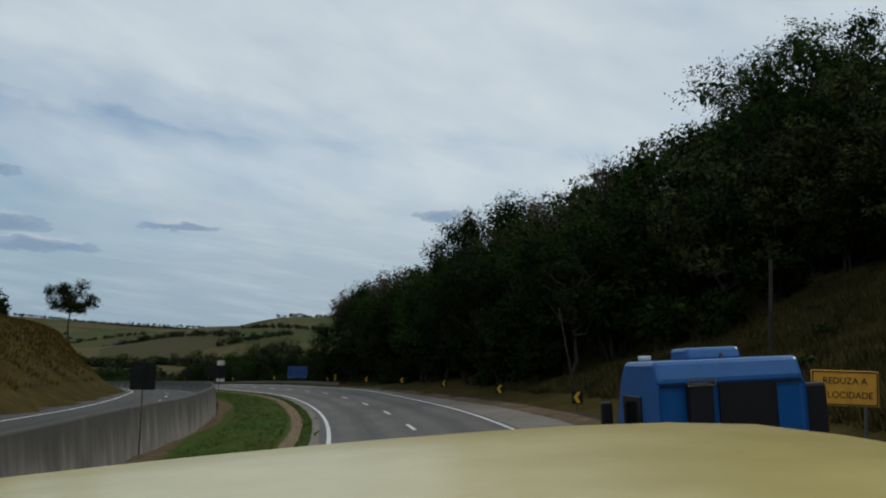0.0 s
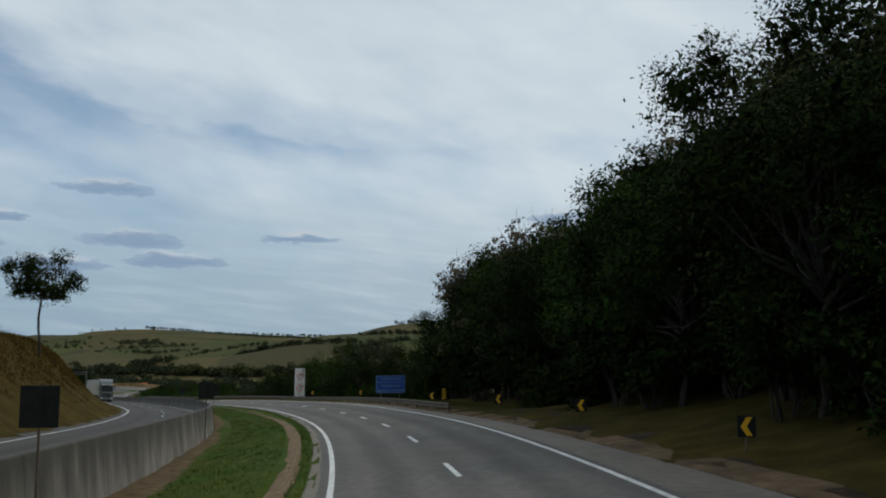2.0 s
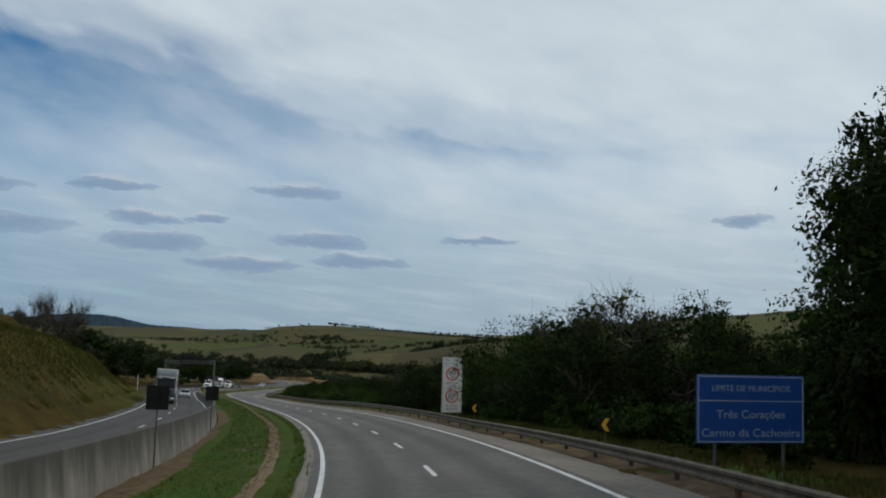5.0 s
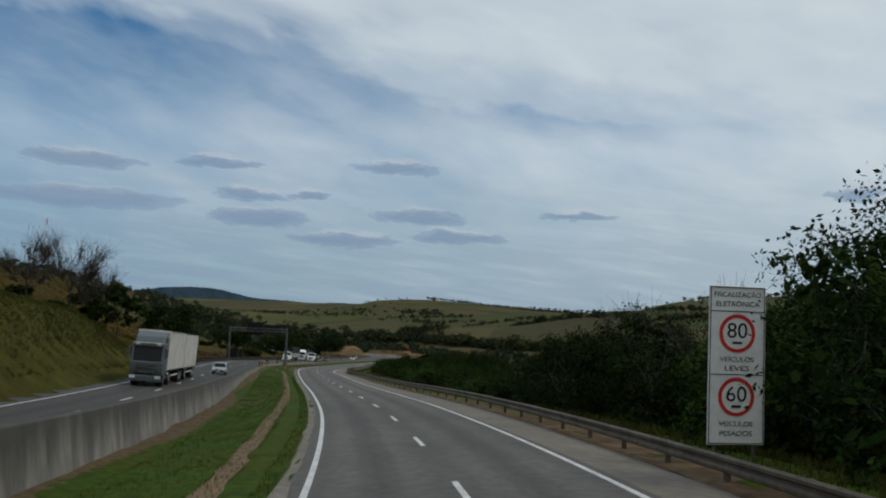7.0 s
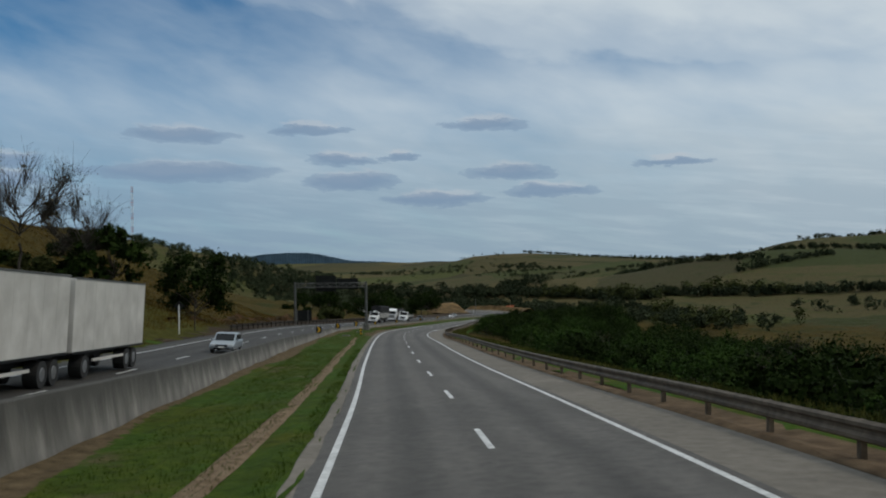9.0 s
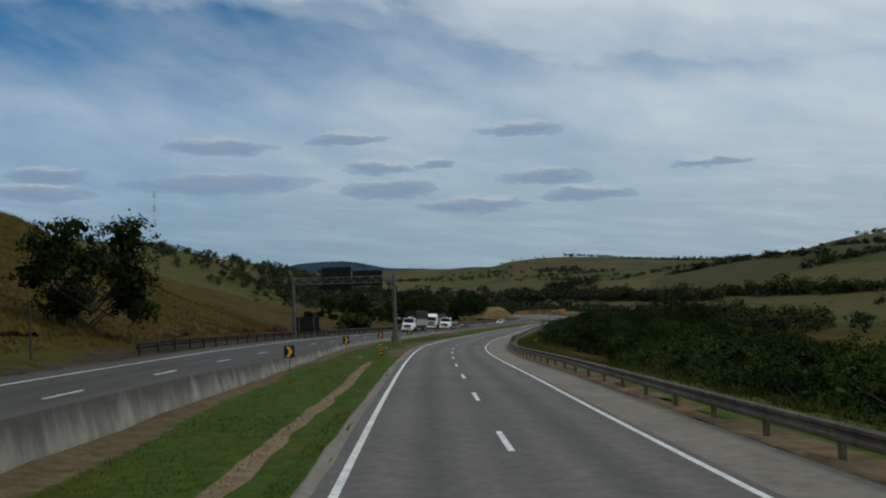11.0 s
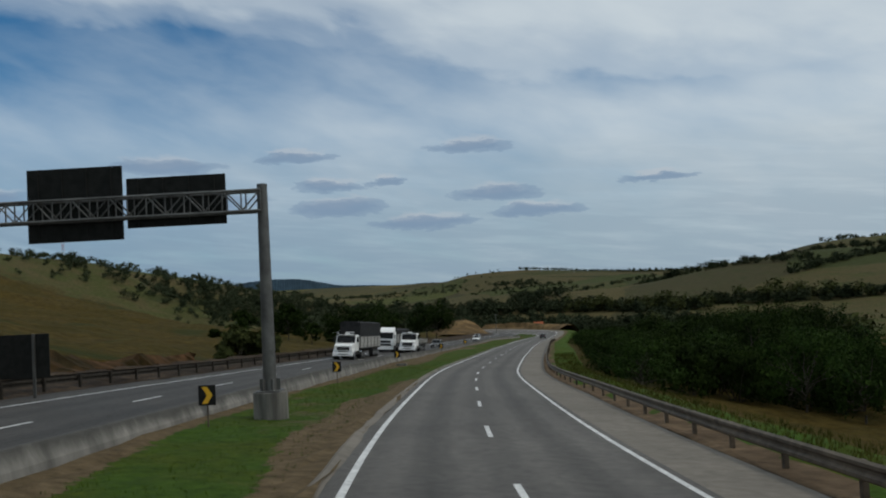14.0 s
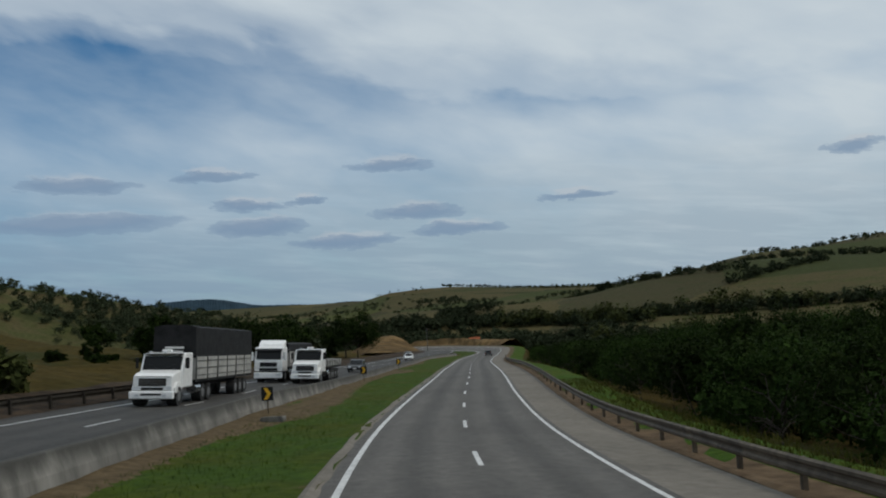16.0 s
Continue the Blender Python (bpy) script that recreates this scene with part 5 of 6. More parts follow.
# ---- signs, gantry and rail ----
def facing(s, lat, dz=0.0, turn=0.0, ground=False, level=False):
    """A pose beside the road; its -y side looks back along the road at the traffic."""
    p = road_at(s, lat, dz)
    if level:
        p[2] = float(np.interp(s, CHAIN, LINE[:, 2])) + dz
    if ground:
        p[2] = float(land(p[0], p[1])[0])
    return pose(*map(float, p), 0, 0, heading(s) + turn)


def border(w, h, z0, t, y=-0.03):
    """A frame line round a panel."""
    bm = bmesh.new()
    for c, size in (((0, y, z0 + t / 2), (w, 0.006, t)), ((0, y, z0 + h - t / 2), (w, 0.006, t)), ((-w / 2 + t / 2, y, z0 + h / 2), (t, 0.006, h - 2 * t)), ((w / 2 - t / 2, y, z0 + h / 2), (t, 0.006, h - 2 * t))):
        box(c, size, 0, bm)
    return bm


def blue_sign():
    root = thing("road_sign", facing(148.0, 10.6, 0, 8, level=True), "large blue municipal boundary sign with white letters on steel posts", "road sign")
    z0, w, h = 1.62, 3.45, 1.92
    panel = part("panel", box((0, 0, z0 + h / 2), (w, 0.04, h), 0.012), sign_blue, root, "blue panel with white border")
    part("border", border(w - 0.06, h - 0.06, z0 + 0.03, 0.035), sign_faded, panel)
    part("divider", box((0, -0.028, z0 + h * 0.62), (w - 0.1, 0.006, 0.03)), sign_faded, panel)
    for text, z, wid, size in (("LIMITE DE MUNICÍPIOS", 0.80, 2.5, 0.24), ("Três Corações", 0.42, 2.2, 0.32), ("Carmo da Cachoeira", 0.15, 3.15, 0.32)):
        lettering(text, size, sign_faded, panel, 0, z0 + h * z, -0.026, width=wid)
    for x in (-1.1, 1.1):
        part("post", rod((x, 0.08, -0.6), (x, 0.08, z0 + h), 0.05), steel, root)


def speed_sign():
    root = thing("road_sign", facing(196.0, 10.4, 0, 4, level=True), "tall white speed limit sign with red circles on steel posts", "road sign")
    z0, w, h = 0.98, 1.75, 4.55
    panel = part("panel", box((0, 0, z0 + h / 2), (w, 0.04, h), 0.012), sign_white, root, "white panel with black lettering")
    part("border", border(w - 0.06, h - 0.06, z0 + 0.03, 0.025), sign_black, panel)
    for z in (0.84, 0.44):
        part("divider", box((0, -0.028, z0 + h * z), (w - 0.08, 0.006, 0.025)), sign_black, panel)
    for text, z, wid, size in (("FISCALIZAÇÃO", 0.945, 1.45, 0.2), ("ELETRÔNICA", 0.885, 1.35, 0.2), ("VEÍCULOS", 0.535, 1.05, 0.2), ("LEVES", 0.478, 0.75, 0.2), ("VEÍCULOS", 0.13, 1.05, 0.2), ("PESADOS", 0.07, 1.0, 0.2)):
        lettering(text, size, sign_black, panel, 0, z0 + h * z, -0.026, width=wid)
    for text, z in (("80", 0.70), ("60", 0.30)):
        c = z0 + h * z
        bm = bmesh.new()
        for k in range(28):
            a, b = 2 * math.pi * k / 28, 2 * math.pi * (k + 1) / 28
            q = [bm.verts.new((r * math.cos(t), -0.027, c + r * math.sin(t))) for r, t in ((0.56, a), (0.56, b), (0.45, b), (0.45, a))]
            bm.faces.new(q)
        part("ring", bm, sign_red, panel, "red ring")
        lettering(text, 0.62, sign_black, panel, 0, c + 0.06, -0.026, width=0.62)
        part("bar", box((0, -0.027, c - 0.27), (0.3, 0.004, 0.07)), sign_black, panel)
    for x in (-0.6, 0.6):
        part("post", rod((x, 0.08, -0.8), (x, 0.08, z0 + h), 0.05), steel, root)


def warning_sign():
    root = thing("road_sign", facing(21.2, 11.2, 0, -14, level=True), "orange-yellow roadside sign asking to slow down", "road sign")
    z0, w, h = 2.22, 1.56, 0.86
    panel = part("panel", box((0, 0, z0 + h / 2), (w, 0.04, h), 0.012), sign_orange, root, "orange panel with black letters")
    part("border", border(w - 0.05, h - 0.05, z0 + 0.025, 0.025), sign_black, panel)
    lettering("REDUZA A", 0.23, sign_black, panel, 0, z0 + h * 0.70, -0.026, width=1.02)
    lettering("VELOCIDADE", 0.23, sign_black, panel, 0, z0 + h * 0.30, -0.026, width=1.28)
    for x in (-0.5, 0.5):
        part("post", rod((x, 0.07, -0.6), (x, 0.07, z0 + h), 0.04), steel, root)


def arrow(w, h, z0, left):
    """The broken-arrow stroke of a bend marker."""
    k = -1 if left else 1
    pts = ((-0.30, 0.42), (0.02, 0.42), (0.34, 0.0), (0.02, -0.42), (-0.30, -0.42), (0.0, 0.0))
    bm = bmesh.new()
    v = [bm.verts.new((k * x * w, -0.021, z0 + h / 2 + z * h)) for x, z in pts]
    bm.faces.new((v[0], v[1], v[2], v[5]))
    bm.faces.new((v[5], v[2], v[3], v[4]))
    return bm


def bend_marker(left, label, w=0.52, h=0.62, z0=1.25, bare=False, back=False):
    root = thing("bend_marker", pose(0, 0, 0), label, "road sign", "bend markers" if not back else "backs of bend markers")
    panel = part("panel", box((0, 0, z0 + h / 2), (w, 0.03, h), 0.008), panel_back if (bare or back) else sign_black, root)
    if not back:
        part("arrow", arrow(w, h, z0, left), sign_yellow, panel, "yellow arrow stroke")
    part("post", rod((0, 0.035, -1.3), (0, 0.035, z0 + h * 0.9), 0.03), rusty_steel, root)
    return root


blue_sign()
speed_sign()
warning_sign()

# markers of the left bend, along the right edge: yellow arrows on dark boards
m = bend_marker(True, "black bend marker with a yellow arrow on a thin post", 0.55, 0.62, 1.3, bare=True)
spots_m = ((42, 10.2), (58.5, 10.2), (75.5, 10.2), (92, 10.2), (108, 10.0), (128, 9.8), (159, 9.8), (186, 9.9))
m.matrix_world = facing(*spots_m[0], level=True)
for a in spots_m[1:]:
    copy_thing(m, facing(*a, level=True))
# markers for the oncoming traffic, seen from behind, along the wall
m = bend_marker(True, "dark back of a bend marker on a thin post", 0.93, 1.02, 1.78, back=True)
spots_m = tuple((s, -8.6) for s in (34.8, 73.5, 108.5, 140, 162.5, 191))
m.matrix_world = facing(*spots_m[0], level=True)
for a in spots_m[1:]:
    copy_thing(m, facing(*a, level=True))
# markers of the right bend, along the wall
m = bend_marker(False, "black bend marker board with a yellow arrow on a rusty post", 0.60, 0.70, 1.15)
spots_m = ((322, -7.9), (355, -8.1), (382, -7.7), (413, -7.7), (450, -8.0), (488, -7.8), (526, -7.8))
m.matrix_world = facing(*spots_m[0], level=True)
for a in spots_m[1:]:
    copy_thing(m, facing(*a, level=True))


def stripe_marker(s, lat, z0=0.3):
    root = thing("hazard_marker", facing(s, lat), "narrow hazard board with yellow and black slanted stripes", "road sign", "hazard markers")
    w, h = 0.30, 0.95
    panel = part("panel", box((0, 0, z0 + h / 2), (w, 0.03, h), 0.006), sign_black, root)
    for k in range(4):
        bm = bmesh.new()
        z = z0 + 0.06 + k * 0.235
        v = [bm.verts.new(q) for q in ((-w / 2, -0.018, z), (w / 2, -0.018, z + 0.10), (w / 2, -0.018, min(z + 0.21, z0 + h)), (-w / 2, -0.018, z + 0.11))]
        bm.faces.new(v)
        part("stripe", bm, sign_yellow, panel, "yellow stripe")
    part("post", rod((0, 0.03, -0.7), (0, 0.03, z0 + h * 0.8), 0.03), rusty_steel, root)


stripe_marker(345.5, -4.1, 0.12)
stripe_marker(122.5, 9.5, 0.4)


def gantry():
    s = 385.2
    root = thing("sign_gantry", facing(s, -6.16, 0, -2, level=True), "grey steel sign gantry across the opposite carriageway", "gantry")
    top, left = 9.4, -13.4
    base = float(cross_fall(s, -19.6))
    part("pedestal", rod((0, 0, -0.8), (0, 0, 1.36), 0.66, n=24), concrete, root, "round concrete pedestal")
    part("plate", box((0, 0, 1.39), (0.9, 0.9, 0.06)), steel, root)
    for k in range(6):
        a = k * math.pi / 3
        part("gusset", box((0.32 * math.cos(a), 0.32 * math.sin(a), 1.63), (0.16, 0.025, 0.45), 0, None, Matrix.Rotation(a, 4, "Z")), steel, root)
    part("post", rod((0, 0, 1.36), (0, 0, top), 0.26, n=20, r2=0.20), steel, root, smooth=False)
    part("post", rod((left, 0, base - 0.4), (left, 0, top - 0.1), 0.24, n=20, r2=0.20), steel, root, smooth=False)
    z0, z1, y0, y1 = 8.35, 9.15, -0.35, 0.35
    for y in (y0, y1):
        for z in (z0, z1):
            part("chord", rod((left, y, z), (0, y, z), 0.055, n=8), steel, root)
    n = 18
    for y in (y0, y1):
        bm = bmesh.new()
        for i in range(n):
            xa, xb = left * i / n, left * (i + 1) / n
            rod((xa, y, z0), (xa, y, z1), 0.03, bm, 6)
            rod((xa, y, z0 if i % 2 else z1), (xb, y, z1 if i % 2 else z0), 0.03, bm, 6)
        part("lattice", bm, steel, root)
    for i in range(n + 1):
        x = left * i / n
        for z in (z0, z1):
            part("cross_tie", rod((x, y0, z), (x, y1, z), 0.025, None, 6), steel, root)
    for x0, x1, a, b in ((-9.58, -5.72, 7.56, 10.5), (-5.55, -1.57, 7.98, 9.96)):
        p = part("sign_panel", box(((x0 + x1) / 2, 0.48, (a + b) / 2), (x1 - x0, 0.08, b - a), 0.01), panel_back, root, "dark back of an overhead sign")
        for k in range(4):
            x = x0 + 0.45 + k * (x1 - x0 - 0.9) / 3
            part("stiffener", box((x, 0.41, (a + b) / 2), (0.07, 0.06, b - a - 0.1)), panel_back, p)


gantry()


def back_sign(s, lat, w, h, z0, label):
    root = thing("road_sign", facing(s, lat), label, "road sign")
    part("panel", box((0, 0.06, z0 + h / 2), (w, 0.05, h), 0.01), panel_back, root)
    for x in (-0.3 * w, 0.3 * w):
        part("post", box((x, 0, (z0 + h) / 2 - 0.5), (0.12, 0.1, z0 + h + 1.0)), steel, root, "grey timber-like post")


back_sign(391, -19.2, 3.5, 2.0, 0.8, "dark back of a wide roadside sign on two posts")


def small_triangle_back(s, lat):
    root = thing("road_sign", facing(s, lat), "back of a small square sign on a white post", "road sign")
    part("panel", box((0, 0.03, 3.0), (0.75, 0.03, 0.75), 0.01, turn=Matrix.Rotation(radians(45), 4, "Y")), panel_back, root)
    part("post", box((0, 0, 1.2), (0.1, 0.1, 3.8)), sign_white, root, "white painted post")


small_triangle_back(310, -20.8)


def guard_rail(s0, s1, lat, name, label, mat, drop=lambda s: 0.0):
    root = thing(name, facing(s0, lat(s0)), label, "guard rail")
    inv = root.matrix_world.inverted()
    wave = ((0.02, 0.36), (-0.06, 0.41), (-0.06, 0.48), (0.0, 0.54), (0.0, 0.60), (-0.06, 0.66), (-0.06, 0.73), (0.02, 0.78))
    s = s0
    while s < s1:
        e = min(s + 4.0, s1)
        bm = bmesh.new()
        rows = []
        for q in (s, e + 0.06):
            rows.append([bm.verts.new(inv @ Vector(tuple(map(float, road_at(q, lat(q) + dx, dz - drop(q)))))) for dx, dz in wave])
        for k in range(len(wave) - 1):
            bm.faces.new((rows[0][k], rows[1][k], rows[1][k + 1], rows[0][k + 1]))
        part("beam", bm, mat, root)
        p = inv @ Vector(tuple(map(float, road_at(s + 0.2, lat(s) + 0.12, 0.1 - drop(s)))))
        part("post", box((p.x, p.y, p.z), (0.12, 0.16, 1.3), turn=Matrix.Rotation(radians(heading(s) - heading(s0)), 4, "Z")), mat, root)
        s += 4.0


guard_rail(116, 620, lambda s: edge_of(s) + 0.38, "guard_rail", "weathered steel guard rail along the outer shoulder", rusty_steel, lambda s: 1.7 * (fall_of(s) - 0.05))
guard_rail(330, 470, lambda s: -19.4, "guard_rail", "dark guard rail beside the opposite road", dark_steel)


def pole(s, lat, h, label, lean=0.0, arm=False, r=0.12):
    p = road_at(s, lat)
    root = thing("utility_pole", pose(float(p[0]), float(p[1]), float(land(p[0], p[1])[0]), 0, lean, heading(s)), label, "pole")
    part("shaft", rod((0, 0, -0.6), (0, 0, h), r, n=10, r2=r * 0.7), bark if not arm else steel, root)
    if arm:
        part("arm", box((0, 0, h - 0.3), (2.0, 0.1, 0.1)), bark, root)


pole(40, 19.0, 4.6, "dark thin pole on the grassy embankment")
pole(48, 12.0, 5.2, "thin leaning wooden stick at the forest edge", -12, r=0.05)
pole(318, -21.0, 3.2, "short white post beside the opposite road", r=0.07)
pole(745, -14.0, 9.0, "distant grey utility pole", arm=True, r=0.15)


def billboard():
    root = thing("billboard", facing(770, 18, ground=True), "small orange-red roadside billboard far down the road", "sign")
    part("panel", box((0, 0, 4.2), (5.4, 0.1, 1.9)), plain("billboard_orange", (0.5, 0.14, 0.06), 0.5), root)
    for x in (-2, 2):
        part("post", rod((x, 0.1, -1), (x, 0.1, 4), 0.08), steel, root)


billboard()


def mast(x, y, h):
    z = float(land(x, y)[0])
    root = thing("radio_mast", pose(x, y, z), "slender red and white lattice radio mast on the hill", "mast")
    reds = (sign_white, plain("mast_red", (0.42, 0.16, 0.12), 0.6))
    for k in range(8):
        a, b = h * k / 8, h * (k + 1) / 8
        bm = bmesh.new()
        for i in range(3):
            c, d = 2.1 * i, 2.1 * (i + 1)
            rod((0.9 * math.cos(c), 0.9 * math.sin(c), a), (0.9 * math.cos(c), 0.9 * math.sin(c), b), 0.14, bm, 5)
            rod((0.9 * math.cos(c), 0.9 * math.sin(c), a), (0.9 * math.cos(d), 0.9 * math.sin(d), b), 0.08, bm, 4)
        part("mast_section", bm, reds[k % 2], root)


mast(-737.0, 621.0, 44.0)


def house(s, lat, w, d, h, wall_mat, label, turn=0):
    root = thing("house", facing(s, lat, 0, turn, True), label, "house", "distant houses")
    part("wall", box((0, 0, h / 2 - 0.3), (w, d, h + 0.6)), wall_mat, root)
    bm = extrude_side(((-d / 2 - 0.4, h), (d / 2 + 0.4, h), (0, h + 1.3)), -w / 2 - 0.3, w / 2 + 0.3)
    part("roof", bm, plain("clay_roof", (0.30, 0.14, 0.09), 0.8), root, "clay-red pitched roof")
    for x in (-w / 4, w / 4):
        part("window", box((x, -d / 2 - 0.02, h * 0.55), (1.0, 0.06, 1.0)), glass_dark, root)


house(640, -62, 11, 7, 3.2, paint_white, "small white house among trees beyond the bend", 20)
house(760, -60, 10, 7, 3.0, box_white, "low pale roadside building far down the road", -10)


def culvert(s, lat):
    root = thing("culvert_head", facing(s, lat), "small pale concrete drain head in the median grass", "drain")
    part("slab", box((0, 0, 0.05), (1.1, 0.7, 0.22), 0.03), concrete, root)
    part("lip", box((0, -0.3, 0.18), (1.0, 0.1, 0.1), 0.02), concrete, root)


culvert(341.5, -5.9)
culvert(363, -5.4)
culvert(446, -6.9)

# ---- vehicles, all standing ----
def on_road(s, lat, oncoming=False):
    """A vehicle's pose: its nose along +y, wheels on the lane."""
    p, q = road_at(s + 1.5, lat), road_at(s - 1.5, lat)
    pitch = math.degrees(math.atan2(p[2] - q[2], 3.0))
    c = road_at(s, lat, 0.02)
    roll = -math.degrees(math.atan2(float(cross_fall(s, lat + 1) - cross_fall(s, lat - 1)), 2.0))
    return pose(*map(float, c), 0, 0, heading(s)) @ pose(0, 0, 0, pitch, roll, 0) @ pose(0, 0, 0, 0, 0, 180 if oncoming else 0)


def lamps(root, x, y, z, size):
    for k in (-1, 1):
        part("headlight", box((k * x, y, z), size, 0.02), lamp_glass, root, "clear headlight")


def cab_over(root, paint, h, roof=0.0, w=2.45, depth=2.0):
    """A flat-fronted lorry cab; its front is at y = 0."""
    cab = part("cab", extrude_side(((-depth, 0.95), (-0.06, 0.95), (0.0, 1.3), (0.0, 1.9), (-0.10, 2.0), (-0.32, h), (-0.6, h + 0.06), (-depth, h + 0.06)), -w / 2, w / 2, 0.06), paint, root)
    part("windscreen", extrude_side(((0.0, 2.0), (-0.085, 2.02), (-0.27, h - 0.28), (-0.20, h - 0.28)), -w / 2 + 0.16, w / 2 - 0.16), glass_dark, cab, "dark windscreen")
    part("visor", extrude_side(((-0.28, h - 0.22), (0.02, h - 0.30), (-0.02, h - 0.18), (-0.3, h - 0.08)), -w / 2 + 0.1, w / 2 - 0.1), dark_plastic, cab)
    part("grille", box((0, 0.02, 1.55), (1.5, 0.06, 0.36), 0.02), dark_plastic, cab)
    part("grille", box((0, 0.02, 1.12), (1.6, 0.06, 0.26), 0.02), dark_plastic, cab)
    for k in (-1, 1):
        part("side_window", box((k * (w / 2 + 0.005), -0.85, h - 0.7), (0.03, 0.8, 0.6), 0.01), glass_dark, cab)
        mir = part("mirror", box((k * (w / 2 + 0.22), -0.12, h - 0.75), (0.2, 0.12, 0.75), 0.04), paint, cab)
        part("mirror_arm", rod((k * w / 2, -0.12, h - 0.4), (k * (w / 2 + 0.2), -0.12, h - 0.4), 0.025), dark_plastic, mir)
        part("step", box((k * (w / 2 - 0.1), -0.5, 0.75), (0.3, 0.5, 0.3), 0.02), dark_plastic, cab)
    part("bumper", box((0, 0.02, 0.62), (w, 0.30, 0.5), 0.06), paint, root)
    lamps(root, w / 2 - 0.28, 0.16, 0.72, (0.42, 0.08, 0.22))
    if roof:
        part("air_deflector", extrude_side(((-depth, h), (-0.75, h), (-1.0, h + roof * 0.55), (-depth + 0.2, h + roof), (-depth, h + roof)), -w / 2 + 0.12, w / 2 - 0.12, 0.08), paint, root, "roof air deflector")


def bonnet_cab(root, paint, w=2.4):
    """A lorry cab with a short nose."""
    part("bonnet", extrude_side(((-1.5, 0.75), (-0.05, 0.75), (0.0, 0.95), (-0.02, 1.62), (-0.35, 1.78), (-1.5, 1.95)), -w / 2 + 0.12, w / 2 - 0.12, 0.10), paint, root)
    cab = part("cab", extrude_side(((-3.2, 0.95), (-1.4, 0.95), (-1.4, 1.9), (-1.85, 2.75), (-2.1, 2.85), (-3.2, 2.88)), -w / 2, w / 2, 0.06), paint, root)
    part("windscreen", extrude_side(((-1.38, 1.93), (-1.44, 1.93), (-1.80, 2.68), (-1.74, 2.68)), -w / 2 + 0.14, w / 2 - 0.14), glass_dark, cab, "dark windscreen")
    part("sun_visor", box((0, -1.78, 2.80), (w - 0.3, 0.4, 0.06), 0.02), dark_plastic, cab)
    part("roof_lamp", box((0, -2.3, 2.98), (0.55, 0.3, 0.16), 0.05), paint, cab)
    part("grille", box((0, 0.0, 1.30), (1.5, 0.06, 0.42), 0.03), dark_plastic, root, "black grille")
    for z in (1.16, 1.25, 1.34, 1.43):
        part("grille_bar", box((0, 0.04, z), (1.4, 0.02, 0.025)), chrome, root)
    part("lower_grille", box((0, 0.0, 0.95), (1.2, 0.08, 0.14), 0.02), dark_plastic, root)
    part("bonnet_seam", box((0, -0.012, 1.60), (w - 0.4, 0.03, 0.02)), dark_plastic, root)
    part("number_plate", box((0, 0.24, 0.52), (0.5, 0.02, 0.14)), sign_white, root, "pale plate without readable writing")
    part("step_board", box((0, -1.2, 0.55), (w, 0.9, 0.12), 0.02), dark_plastic, root)
    for k in (-1, 0, 1):
        part("marker_lamp", box((k * 0.8, -1.95, 2.9), (0.14, 0.1, 0.07), 0.02), lamp_glass, cab)
    for k in (-1, 1):
        part("wiper", rod((k * 0.1, -1.34, 1.97), (k * 0.75, -1.47, 2.25), 0.012), dark_plastic, cab)
        part("fog_lamp", box((k * 0.75, 0.24, 0.62), (0.22, 0.03, 0.12), 0.02), lamp_glass, root)
    part("bumper", box((0, 0.06, 0.62), (w, 0.34, 0.42), 0.07), paint, root)
    part("air_slot", box((0, 0.24, 0.66), (1.1, 0.02, 0.10)), dark_plastic, root)
    lamps(root, w / 2 - 0.38, 0.02, 0.98, (0.46, 0.08, 0.22))
    for k in (-1, 1):
        part("side_window", box((k * (w / 2 + 0.004), -2.15, 2.3), (0.03, 0.75, 0.55), 0.01), glass_dark, cab)
        part("mirror", box((k * (w / 2 + 0.22), -1.55, 2.3), (0.16, 0.1, 0.6), 0.04), dark_plastic, cab)
        part("wing", extrude_side(((-1.35, 0.7), (-0.25, 0.7), (-0.2, 1.0), (-0.5, 1.28), (-1.1, 1.28), (-1.4, 1.0)), k * (w / 2) - 0.28 * (k > 0), k * (w / 2) + 0.28 * (k < 0), 0.03), paint, root)


def axle(root, y, r=0.52, w=2.4, wide=0.55):
    for k in (-1, 1):
        wheel(root, k * w / 2, y, r, wide, k)


